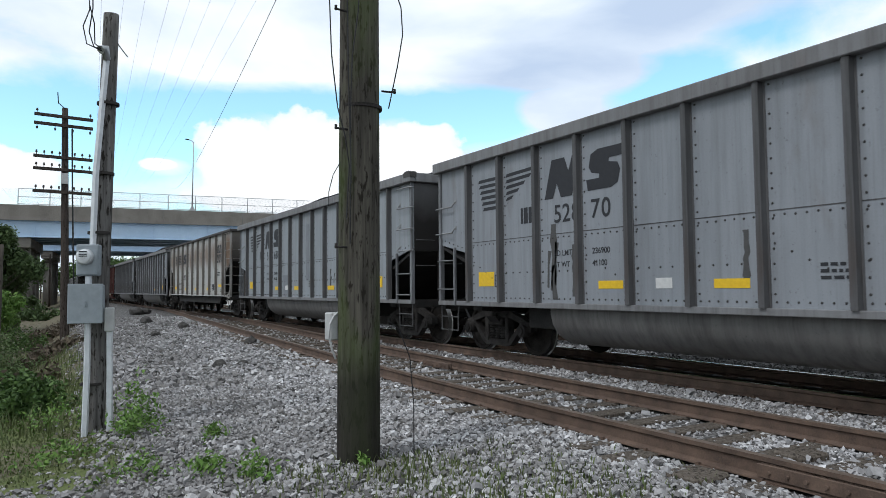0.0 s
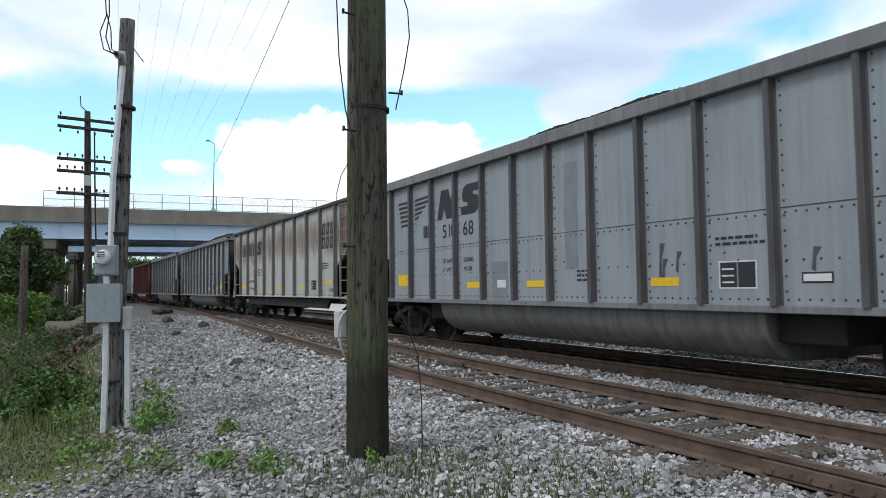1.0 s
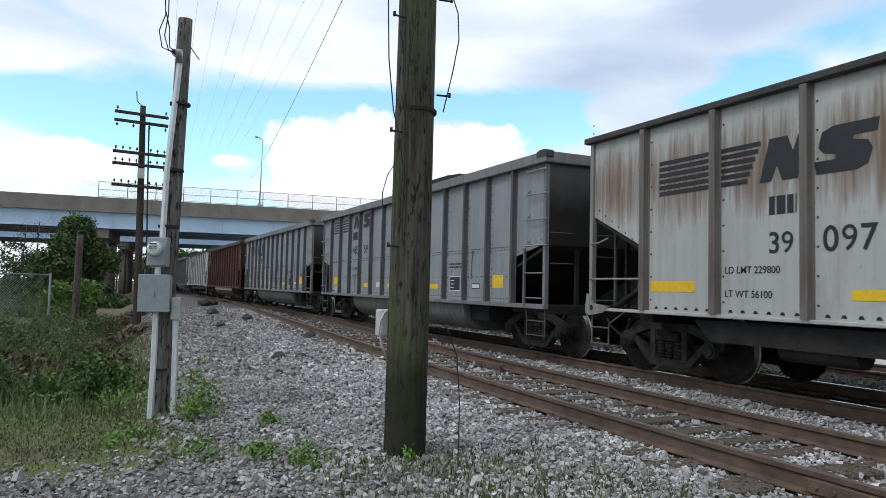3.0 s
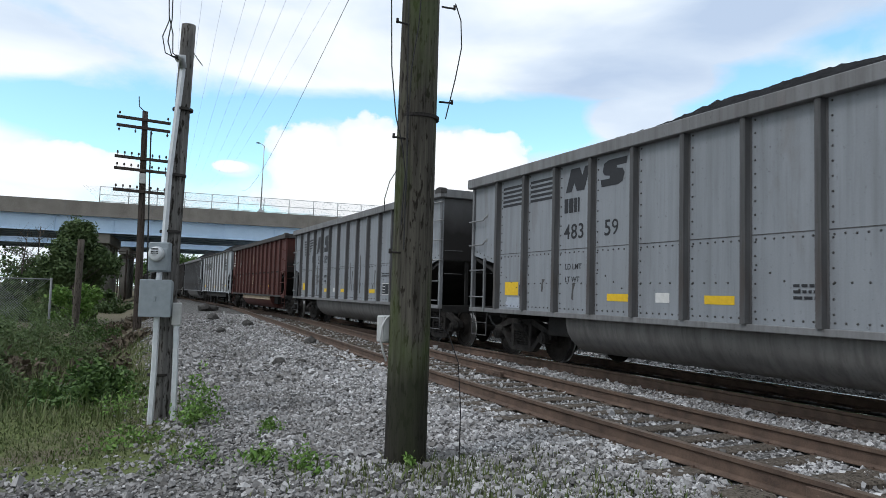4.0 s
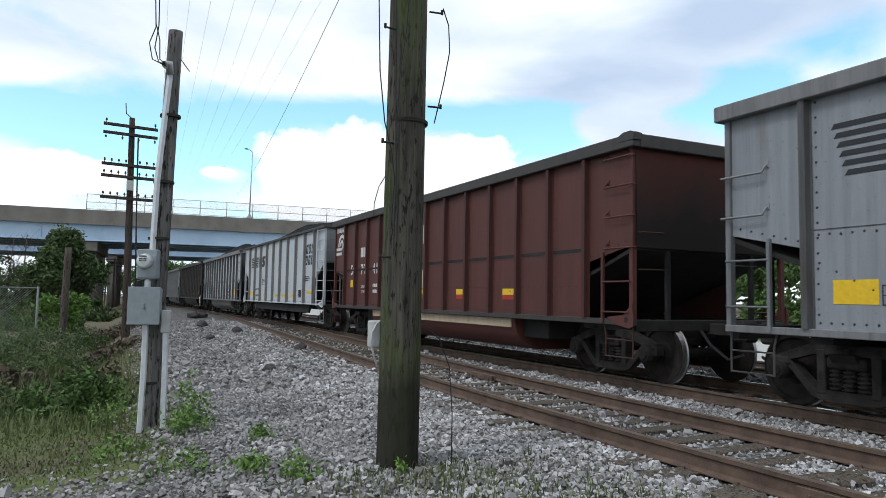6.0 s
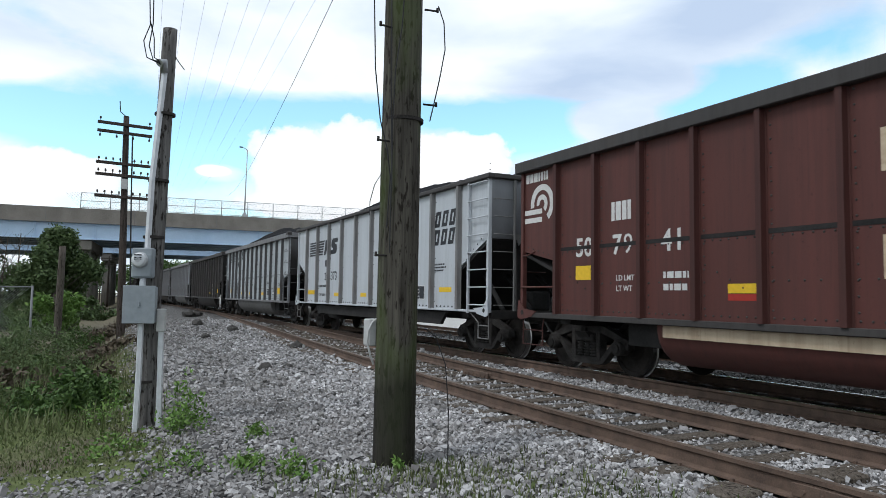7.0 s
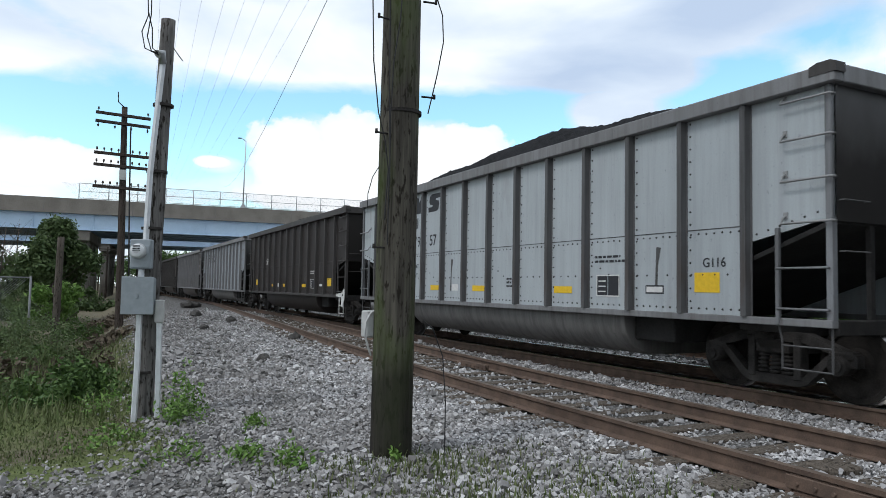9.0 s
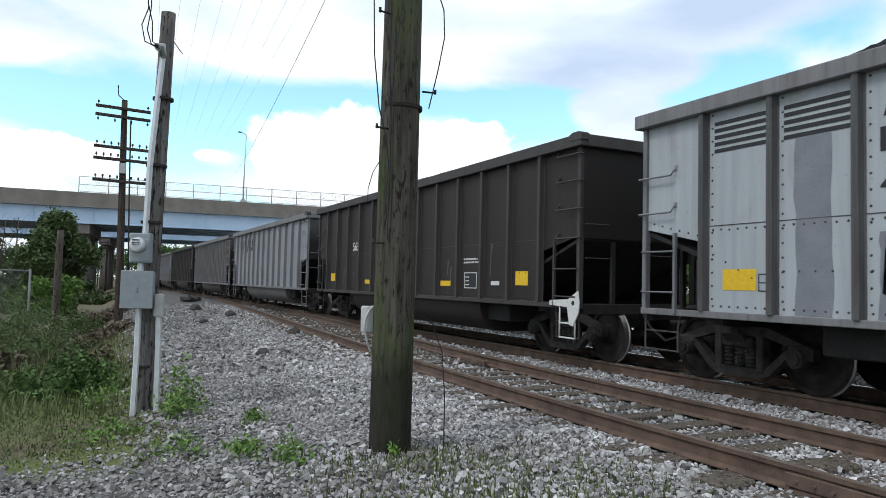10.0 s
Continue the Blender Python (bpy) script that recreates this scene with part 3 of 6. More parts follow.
# ---- foliage ----
def leaves(rng, centres, per, spread, size):
    """Small bent leaves scattered round each centre: vertices and faces."""
    c = np.repeat(centres, per, 0) + rng.normal(0, 1, (len(centres) * per, 3)) * spread
    n = len(c)
    a, b = rng.uniform(0, 6.283, n), rng.uniform(-1.1, 1.1, n)
    d = np.stack([np.cos(a) * np.cos(b), np.sin(a) * np.cos(b), np.sin(b)], -1)
    w = np.cross(d, rng.normal(0, 1, (n, 3)))
    w /= np.linalg.norm(w, axis=1, keepdims=True) + 1e-6
    s = (size * rng.uniform(0.6, 1.4, n))[:, None]
    up = np.cross(d, w)
    v = np.stack([c - d * s, c + w * s * 0.45 + up * s * 0.12, c + d * s, c - w * s * 0.45 + up * s * 0.12], 1).reshape(-1, 3)
    f = np.arange(4 * n).reshape(-1, 4)
    return v, np.concatenate([f[:, [0, 1, 2]], f[:, [0, 2, 3]]])


def tree(label, x, y, height, width, seed, leaf=0.12, clumps=150, per=22, mat="leaf", bare=False, trunk_r=0.14, base=None):
    rng = np.random.default_rng(seed)
    z0 = float(ground_z(x, y)) - 0.05 if base is None else base
    t = thing("tree", label, "tree", at=pose(x, y, z0))
    bm = bmesh.new()
    lean = rng.normal(0, 0.05, 2)
    top = height * (0.95 if bare else 0.8)
    tube(bm, [(lean[0] * h * height, lean[1] * h * height, h * top) for h in (0, 0.2, 0.45, 0.7, 1.0)], trunk_r, 7, r1=trunk_r * 0.25)
    tips = []
    for k in range(22 if bare else 14):
        h = rng.uniform(0.25, 0.95) * top
        a = rng.uniform(0, 6.283)
        ln = width * rng.uniform(0.45, 0.95) * (1.15 - h / height)
        p0 = Vector((lean[0] * h, lean[1] * h, h))
        p1 = p0 + Vector((math.cos(a) * ln * 0.5, math.sin(a) * ln * 0.5, ln * 0.35))
        p2 = p0 + Vector((math.cos(a + 0.2) * ln, math.sin(a + 0.2) * ln, ln * 0.85))
        tube(bm, [p0, p1, p2], trunk_r * 0.28, 5, r1=trunk_r * 0.06)
        tips.append(p2)
        if bare:
            for q in range(4):
                e = p1.lerp(p2, rng.uniform(0, 1))
                tube(bm, [e, e + Vector(rng.normal(0, 0.35, 3)) + Vector((0, 0, 0.45))], trunk_r * 0.09, 4, r1=trunk_r * 0.03)
    part("trunk", bm, M["bark"], t)
    if not bare:
        u = rng.normal(0, 1, (clumps, 3))
        u /= np.linalg.norm(u, axis=1, keepdims=True)
        r = rng.uniform(0.35, 1.0, (clumps, 1)) ** 0.6
        lobes = np.clip(rng.normal(0, 1, (15, 3)), -1.5, 1.5) * np.array([0.58, 0.58, 0.20]) * np.array([width, width, height])
        c = u * r * np.array([width * 0.24, width * 0.24, height * 0.085]) + lobes[rng.integers(0, 15, clumps)] * 0.75 + np.array([0, 0, height * 0.62])
        c = c[(c[:, 2] > height * 0.12) & (c[:, 2] < height * 1.02)]
        v, f = leaves(rng, c, per, width * 0.075, leaf)
        part("crown", raw_mesh("crown", v, f, M[mat]), None, t)
    return t


def shrubs(name, label, spots, seed, leaf, per, mat, category="shrub"):
    """Undergrowth: clumps of leaves on low stems. spots: x, y, radius, height, clumps."""
    rng = np.random.default_rng(seed)
    vs, fs, off = [], [], 0
    for x, y, rad, h, n in spots:
        c = rng.normal(0, 0.5, (n, 3)) * np.array([rad, rad, 0]) + np.array([x, y, 0])
        c[:, 2] = ground_z(c[:, 0], c[:, 1]) + h * rng.uniform(0.05, 1.0, n) * np.exp(-((c[:, 0] - x) ** 2 + (c[:, 1] - y) ** 2) / (rad * rad))
        v, f = leaves(rng, c, per, 0.09 * (rad ** 0.5), leaf)
        vs.append(v)
        fs.append(f + off)
        off += len(v)
    return tagged(new(name, raw_mesh(name, np.concatenate(vs), np.concatenate(fs), M[mat])), label, category, kind="stuff")


def grass(label, n, area, height, seed, keep):
    rng = np.random.default_rng(seed)
    x, y = rng.uniform(area[0], area[1], n), rng.uniform(area[2], area[3], n)
    k = keep(x, y, rng)
    x, y = x[k], y[k]
    n = len(x)
    z, h = ground_z(x, y) - 0.01, height * rng.lognormal(0, 0.4, n)
    a = rng.uniform(0, 6.283, n)
    w = 0.006 + 0.004 * rng.uniform(0, 1, n)
    dx, dy = np.cos(a), np.sin(a)
    bend = rng.uniform(0.1, 0.7, n) * h
    p = np.stack([x, y, z], -1)
    side = np.stack([-dy * w, dx * w, 0 * w], -1)
    mid = p + np.stack([dx * bend * 0.3, dy * bend * 0.3, h * 0.6], -1)
    tip = p + np.stack([dx * bend, dy * bend, h], -1)
    v = np.stack([p - side, p + side, mid + side * 0.7, mid - side * 0.7, tip], 1).reshape(-1, 3)
    i = 5 * np.arange(n)[:, None]
    f = np.concatenate([i + [0, 1, 2], i + [0, 2, 3], i + [3, 2, 4]])
    return tagged(new("grass", raw_mesh("grass", v, f, M["grass"])), label, "grass", kind="stuff")


def verge(x, y, rng):
    return (x < 0.75 + 0.03 * (y - 8) + rng.normal(0, 0.3, len(x))) & (y > 7.0 + rng.normal(0, 0.3, len(x)))


grass("short green and straw-coloured verge grass", 90000, (-6, 1.0, 6.6, 16), 0.030, 11, verge)
grass("taller dry grass on the bank by the ditch", 4200, (-1.2, 1.2, 8.9, 28), 0.14, 12, verge)
grass("rank green grass and brush in the ditch", 34000, (-7.0, -0.6, 12.2, 24), 0.42, 14, lambda x, y, r: r.uniform(0, 1, len(x)) < 0.5 + 0.5 * np.sin(x * 1.7 + y * 0.9) * np.sin(y * 1.3))
grass("grass tufts round the foot of the pole", 11000, (0.6, 4.6, 3.4, 5.7), 0.055, 13,
      lambda x, y, r: np.abs(x - 2.6 + (y - 5.2) * 0.2) < r.normal(0.6, 0.5, len(x)))


# ---- poles ----
def pole_mesh(p0, p1, r0, r1, seed, seg=22, steps=26):
    rng = random.Random(seed)
    bm = bmesh.new()
    p0, p1 = Vector(p0), Vector(p1)
    rings = []
    ph = [rng.uniform(0, 6.28) for _ in range(4)]
    for i in range(steps + 1):
        t = i / steps
        r = r0 + (r1 - r0) * t
        c = p0.lerp(p1, t)
        ring = []
        for k in range(seg):
            a = 2 * math.pi * k / seg
            rr = r * (1 + 0.018 * math.sin(3 * a + ph[0] + 2.2 * t) + 0.012 * math.sin(7 * a + ph[1] - 3 * t) + 0.01 * math.sin(9 * t + ph[2]))
            ring.append(bm.verts.new(c + Vector((rr * math.cos(a), rr * math.sin(a), 0))))
        rings.append(ring)
    for a, b in zip(rings, rings[1:]):
        for k in range(seg):
            bm.faces.new((a[k], a[(k + 1) % seg], b[(k + 1) % seg], b[k])).smooth = True
    bm.faces.new(rings[0][::-1])
    bm.faces.new(rings[-1])
    return bm


def wire(parent, name, pts, r=0.006, mat="wire", label=""):
    bm = bmesh.new()
    tube(bm, pts, r, 5)
    return part(name, bm, M[mat], parent, label)


def foreground_pole():
    t = thing("utility_pole", "weathered mossy brown wooden utility pole standing in gravel", "utility pole")
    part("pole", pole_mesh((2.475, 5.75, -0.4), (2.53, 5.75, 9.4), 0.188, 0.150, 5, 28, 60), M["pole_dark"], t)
    bm = bmesh.new()
    lathe(bm, [(2.885, 0.183), (2.885, 0.190), (2.915, 0.190), (2.915, 0.183)], 28, "z")
    part("band", bm, M["iron"], t, "dark steel band", at=pose(2.507, 5.75, 0))
    # stand-off pins with their wires
    for z, s in ((3.72, -1), (3.06, 1), (2.68, -1), (1.66, -1), (3.95, 1)):
        bm = bmesh.new()
        x0 = 2.51 + s * 0.16
        tube(bm, [(x0, 5.66, z), (x0 + s * 0.13, 5.64, z)], 0.009, 6)
        tube(bm, [(x0 + s * 0.12, 5.64, z - 0.012), (x0 + s * 0.12, 5.64, z + 0.03)], 0.012, 6)
        part("wire_pin", bm, M["iron"], t)
    wire(t, "loose_wire", [(2.13, 5.62, 4.6), (2.15, 5.6, 3.95), (2.175, 5.6, 3.3), (2.23, 5.6, 2.85), (2.30, 5.6, 2.6), (2.335, 5.6, 2.35), (2.31, 5.6, 1.9)])
    wire(t, "loose_wire", [(2.30, 5.58, 4.6), (2.305, 5.56, 3.6), (2.315, 5.56, 3.0), (2.33, 5.56, 2.5), (2.325, 5.56, 1.68)])
    wire(t, "loose_wire", [(2.43, 5.55, 4.2), (2.40, 5.55, 3.7), (2.345, 5.55, 3.3), (2.325, 5.55, 2.8), (2.33, 5.55, 2.2)])
    wire(t, "loose_wire", [(2.80, 5.64, 4.0), (2.86, 5.64, 3.85), (2.875, 5.64, 3.6), (2.82, 5.64, 3.3), (2.77, 5.64, 3.08), (2.72, 5.62, 2.9)])
    wire(t, "loose_wire", [(2.255, 5.6, 2.38), (2.19, 5.6, 2.27), (2.15, 5.6, 2.12), (2.15, 5.6, 2.0)], 0.004)
    wire(t, "ground_wire", [(2.70, 5.6, 1.02), (2.80, 5.6, 0.95), (2.88, 5.55, 0.7), (2.90, 5.52, 0.3), (2.89, 5.5, -0.14)], 0.005)
    bm = bmesh.new()
    box(bm, -0.06, 0.06, -0.05, 0.05, -0.12, 0.12, 0.012)
    part("junction_box", bm, M["white_box"], t, "small white junction box", at=pose(2.282, 5.84, 0.98, 0, 0, 12))
    wire(t, "cable", [(2.31, 5.80, 1.10), (2.265, 5.78, 1.07), (2.225, 5.77, 1.0), (2.215, 5.77, 0.9), (2.25, 5.78, 0.78), (2.29, 5.8, 0.7)], 0.010, "white_box", "white looped cable")


def service_pole():
    t = thing("service_pole", "short grey wooden service pole with meter and conduits", "utility pole")
    part("pole", pole_mesh((0.63, 8.8, -0.5), (0.74, 8.8, 4.47), 0.105, 0.082, 8, 18, 30), M["pole_grey"], t)
    wire(t, "conduit", [(0.585, 8.70, 1.80), (0.60, 8.68, 2.6), (0.655, 8.70, 3.4), (0.69, 8.70, 3.9)], 0.035, "pvc", "grey service conduit")
    bm = bmesh.new()
    tube(bm, [(0.69, 8.68, 3.9), (0.67, 8.64, 4.02), (0.62, 8.60, 3.98)], 0.04, 8, r1=0.05)
    part("weatherhead", bm, M["galv"], t)
    bm = bmesh.new()
    box(bm, -0.115, 0.115, -0.06, 0.06, -0.17, 0.17, 0.012)
    box(bm, -0.10, 0.10, -0.068, -0.058, -0.155, 0.10, 0.004)
    meter = part("meter_box", bm, M["enamel"], t, "grey meter socket", at=pose(0.545, 8.64, 1.64, 0, 0, -20))
    bm = bmesh.new()
    lathe(bm, [(-0.02, 0.092), (0.0, 0.092), (0.012, 0.084), (0.05, 0.082), (0.078, 0.066), (0.088, 0.03)], 24, "y", [0, 0, 1, 1, 1])
    part("meter", bm, [M["galv"], M["glass"]], meter, "round glass electric meter", at=pose(-0.02, -0.065, 0.03, 0, 0, 180))
    bm = bmesh.new()
    for z in (-0.02, 0.0, 0.03):
        box(bm, -0.04, 0.04, -0.156, -0.15, z + 0.02, z + 0.033)
    part("dial", bm, M["black_paint"], meter, at=pose(-0.02, 0.003, 0.03))
    bm = bmesh.new()
    tube(bm, [(0, 0, -0.17), (0, 0, -0.29)], 0.035, 10)
    part("nipple", bm, M["pvc"], meter)
    bm = bmesh.new()
    box(bm, -0.165, 0.165, -0.09, 0.09, -0.205, 0.205, 0.012)
    box(bm, -0.172, 0.172, -0.10, -0.088, -0.21, 0.215, 0.005)
    box(bm, -0.01, 0.01, -0.115, -0.10, -0.03, 0.03, 0.003)
    part("switch_box", bm, M["enamel"], t, "grey enamelled switch box", at=pose(0.53, 8.60, 1.165, 0, 0, -14))
    wire(t, "conduit", [(0.54, 8.58, 0.97), (0.54, 8.59, 0.4), (0.525, 8.6, -0.35)], 0.035, "pvc", "white ground conduit")
    wire(t, "conduit", [(0.755, 8.60, 1.0), (0.765, 8.60, 0.4), (0.775, 8.6, -0.4)], 0.035, "pvc", "white ground conduit")
    bm = bmesh.new()
    box(bm, -0.05, 0.05, -0.04, 0.04, -0.13, 0.13, 0.01)
    part("outlet_box", bm, M["white_box"], t, "white outlet box", at=pose(0.755, 8.59, 0.99, 0, 0, -14))
    for z, x in ((3.42, 0.70), (2.62, 0.66), (1.95, 0.63), (0.28, 0.58)):
        bm = bmesh.new()
        lathe(bm, [(-0.015, 0.112), (-0.015, 0.118), (0.015, 0.118), (0.015, 0.112)], 18, "z")
        part("strap", bm, M["iron"], t, at=pose(x + 0.02, 8.78, z))
    for pts in ([(0.66, 8.60, 3.98), (0.55, 8.58, 4.0), (0.50, 8.55, 4.15), (0.53, 8.5, 4.4), (0.52, 8.45, 4.8)],
                [(0.66, 8.60, 3.96), (0.48, 8.58, 4.02), (0.44, 8.55, 4.2), (0.50, 8.5, 4.38), (0.46, 8.4, 5.0), (0.40, 8.3, 5.6)],
                [(0.66, 8.60, 3.97), (0.56, 8.57, 4.03), (0.55, 8.55, 4.25), (0.50, 8.5, 4.42)]):
        wire(t, "service_wire", pts, 0.007)
    wire(t, "loose_wire", [(0.80, 8.72, 4.12), (0.86, 8.72, 4.04), (0.91, 8.72, 3.98)], 0.006)


def crossarm(t, z, x0, x1, y, pins, tilt=0.0, hang=False):
    bm = bmesh.new()
    box(bm, x0, x1, y - 0.19, y - 0.09, z - 0.055, z + 0.055, 0.008, m=Matrix.Translation(((x0 + x1) / 2, 0, z)) @ pose(0, 0, 0, 0, tilt, 0) @ Matrix.Translation((-(x0 + x1) / 2, 0, -z)))
    arm = part("crossarm", bm, M["pole_far"], t)
    me = bmesh.new()
    s = -1 if hang else 1
    tube(me, [(0, 0, 0), (0, 0, 0.10 * s)], 0.012, 5)
    lathe(me, [(0.07 * s, 0.02), (0.10 * s, 0.045), (0.13 * s, 0.03), (0.16 * s, 0.035), (0.175 * s, 0.012)], 8, "z")
    me = mesh_of("insulator", me, M["pole_far"])
    for k in range(pins):
        x = x0 + 0.1 + (x1 - x0 - 0.2) * k / (pins - 1)
        if abs(x - (x0 + x1) / 2) > 0.12:
            part("insulator", me, None, arm, at=pose(x, y - 0.14, z + (x0 + x1 - 2 * x) / 2 * math.tan(radians(tilt)) + 0.05 * s))


def power_pole():
    t = thing("power_pole", "dark creosoted power pole with five crossarms", "utility pole")
    part("pole", pole_mesh((1.12, 30, -1.2), (0.98, 30, 8.2), 0.16, 0.105, 9, 14, 20), M["pole_far"], t)
    for z, n, tilt, hang in ((7.83, 2, 1.6, False), (7.5, 4, 1.6, True), (6.28, 8, 1.2, False), (5.82, 8, 1.2, False), (4.98, 8, 1.0, False)):
        crossarm(t, z, -0.03, 1.93, 30, n, tilt, hang)
    wire(t, "ground_lead", [(1.22, 29.85, 7.4), (1.27, 29.84, 5.0), (1.34, 29.84, 2.5), (1.42, 29.84, 0.3)], 0.03)
    wire(t, "ground_lead", [(0.98, 29.9, 8.15), (0.75, 29.9, 8.35), (0.72, 29.9, 8.75)], 0.02)
    bm = bmesh.new()
    box(bm, -0.12, 0.12, -0.06, 0.02, -0.2, 0.2, 0.01)
    part("sign_plate", bm, M["white_box"], t, "small pale plate", at=pose(1.0, 29.87, 5.5))


def far_pole(x, y, z0, h):
    t = thing("power_pole", "distant dark wooden power pole with crossarms", "utility pole", "poles along the line", at=pose(x, y, z0))
    part("pole", pole_mesh((0, 0, 0), (0.05, 0, h), 0.15, 0.10, int(y), 10, 8), M["pole_far"], t)
    for dz in (0.3, 1.2):
        bm = bmesh.new()
        box(bm, -1.2, 1.2, -0.2, -0.1, h - dz - 0.06, h - dz + 0.06)
        part("crossarm", bm, M["pole_far"], t)


def overhead_wires():
    t = thing("overhead_wires", "thin black overhead wires sagging between poles", "wires")
    # the heavy one, then a fan of fine ones
    lines = [(Vector((9.69, 60, 9.45)), Vector((2.33, 7, 4.77)), 0.70, 0.0042)]
    for k in range(8):
        lines.append((Vector((4.2 + 0.45 * k, 62, 10.2 - 0.08 * k)), Vector((0.55 + 0.24 * k, 7.5, 4.75 + 0.05 * (k % 3))), 0.5, 0.0013))
    for a, b, sag, r in lines:
        pts = [a.lerp(b, s / 24) - Vector((0, 0, sag * 4 * s / 24 * (1 - s / 24))) for s in range(25)]
        pts.append(b + (b - pts[-2]).normalized() * 30)
        wire(t, "overhead_wire", pts, r)


foreground_pole()
service_pole()
power_pole()
for _x, _y, _h in ((2.1, 110, 7.2), (1.6, 160, 8.0), (1.0, 210, 8.5)):
    far_pole(_x, _y, -0.9, _h)
overhead_wires()


# ---- road bridge over the line ----
BRIDGE = pose(-9.8, 89.3, 0, 0, 0, -5.5)


def bridge(label, at, deep, girders, fenced):
    t = tagged(thing("bridge", label, "bridge", at=at), kind="structure")
    x0, x1 = -70, 130
    bm = bmesh.new()
    prism(bm, [(0.0, 8.95), (0.0, 10.62), (0.28, 10.62), (0.40, 9.6), (0.40, 9.30), (deep, 9.30), (deep, 10.5), (deep + 0.4, 10.5), (deep + 0.4, 8.95)], x0, x1, "x")
    part("deck", bm, M["concrete"], t, "stained concrete parapet and deck")
    bm = bmesh.new()
    x = x0 + 3
    while x < x1:
        box(bm, x - 0.03, x + 0.03, -0.012, 0.02, 8.97, 10.60)
        x += 9.0
    part("parapet_joint", bm, M["deck"], t)
    for k in range(girders):
        y = 0.55 + (deep - 1.0) / (girders - 1) * k
        bm = bmesh.new()
        outline = [(y - 0.28, 7.12), (y + 0.28, 7.12), (y + 0.28, 7.18), (y + 0.02, 7.2), (y + 0.02, 8.9), (y + 0.25, 8.94), (y - 0.25, 8.94), (y - 0.02, 8.9), (y - 0.02, 7.2), (y - 0.28, 7.18)]
        prism(bm, outline, x0, x1, "x")
        g = part("girder", bm, M["girder"], t, "pale blue steel girder")
        if k == 0:
            bm = bmesh.new()
            xx = x0 + 2
            while xx < x1:
                box(bm, xx - 0.012, xx + 0.012, y - 0.20, y - 0.02, 7.2, 8.9)
                xx += 6.0
            part("stiffener", bm, M["girder"], g)
    # piers
    for xx in (8.9, 44.0):
        for yy in (2.5, deep / 2, deep - 2.5):
            bm = bmesh.new()
            tube(bm, [(xx, yy, -1.5), (xx, yy, 6.0)], 0.6, 16)
            part("pier", bm, M["concrete"], t)
        bm = bmesh.new()
        box(bm, xx - 0.75, xx + 0.75, 0.6, deep - 0.5, 6.0, 7.1, 0.05)
        part("pier_cap", bm, M["concrete"], t)
    if not fenced:
        return t
    # fence: posts, rails and wire
    post = bmesh.new()
    tube(post, [(0, 0, 0), (0, 0, 1.35), (0, 0.05, 1.62), (0, 0.22, 1.82)], 0.05, 6)
    post = mesh_of("fence_post", post, M["galv"])
    xa, xb = 8.4, 75.0
    n = 22
    for k in range(n + 1):
        part("fence_post", post, None, t, at=pose(xa + (xb - xa) * k / n, 0.14, 10.62))
    for z, yy in ((10.72, 0.14), (11.5, 0.14), (12.43, 0.36)):
        bm = bmesh.new()
        tube(bm, [(xa, yy, z), (xb, yy, z)], 0.036, 5)
        part("fence_rail", bm, M["galv"], t)
    bm = bmesh.new()
    k = xa
    while k < xb:
        for s in (-1, 1):
            tube(bm, [(k, 0.14, 10.66), (k + s * 1.75, 0.2, 12.4)], 0.007, 3)
        k += 0.16
    part("fence_wire", bm, M["galv"], t)
    return t


def bridge_lamp():
    t = thing("street_lamp", "tall thin grey lamp post on the overpass parapet", "street lamp", at=BRIDGE @ pose(26.2, 0.2, 10.62))
    bm = bmesh.new()
    tube(bm, [(0, 0, 0.35), (0.04, 0, 4), (0.1, 0, 8.2)], 0.085, 8, r1=0.05)
    part("post", bm, M["galv"], t)
    bm = bmesh.new()
    prism(bm, [(-0.4, 0), (0.4, 0), (0.1, 0.5), (-0.1, 0.5)], -0.12, 0.12, "y")
    part("base", bm, M["galv"], t)
    bm = bmesh.new()
    tube(bm, [(0.1, 0, 8.15), (-0.2, 0, 8.4), (-0.5, 0, 8.5)], 0.04, 6)
    part("arm", bm, M["galv"], t)
    bm = bmesh.new()
    box(bm, -0.85, -0.45, -0.12, 0.12, 8.44, 8.56, 0.03)
    part("lamp_head", bm, M["iron"], t)


bridge("highway overpass with stained concrete parapet and pale blue girders", BRIDGE, 15.0, 5, True)
bridge("second overpass carriageway behind the first, pale blue girders", BRIDGE @ pose(0, 28.5, 0), 16.0, 5, False)
bridge_lamp()


# ---- trees and undergrowth ----
tree("leafy dark green tree in front of the overpass", -1.55, 45, 6.2, 2.35, 26, 0.13, 620, 40, "leaf_dark")
tree("low leafy green tree beneath the overpass", -2.6, 47, 4.2, 2.0, 28, 0.12, 260, 34, "leaf_dark")
tree("young bright green tree in the undergrowth", -1.0, 30, 2.7, 1.0, 22, 0.08, 130, 26, "weed")
tree("bare leafless tree beside the overpass", -4.3, 52, 6.2, 2.6, 23, bare=True, trunk_r=0.09)
tree("bare leafless tree beside the overpass", -5.6, 56, 6.0, 2.4, 24, bare=True, trunk_r=0.08)
for _i, (_x, _y, _h, _w) in enumerate(((13, 150, 8.5, 7), (19, 158, 9, 8), (25, 152, 8, 7), (8, 175, 8, 8), (-10, 150, 7, 8), (-20, 140, 8, 9), (-6, 190, 8, 9), (3, 220, 8, 9))):
    tree("distant leafy green tree beyond the overpass", _x, _y, _h, _w, 40 + _i, 0.35, 110, 22, "leaf")
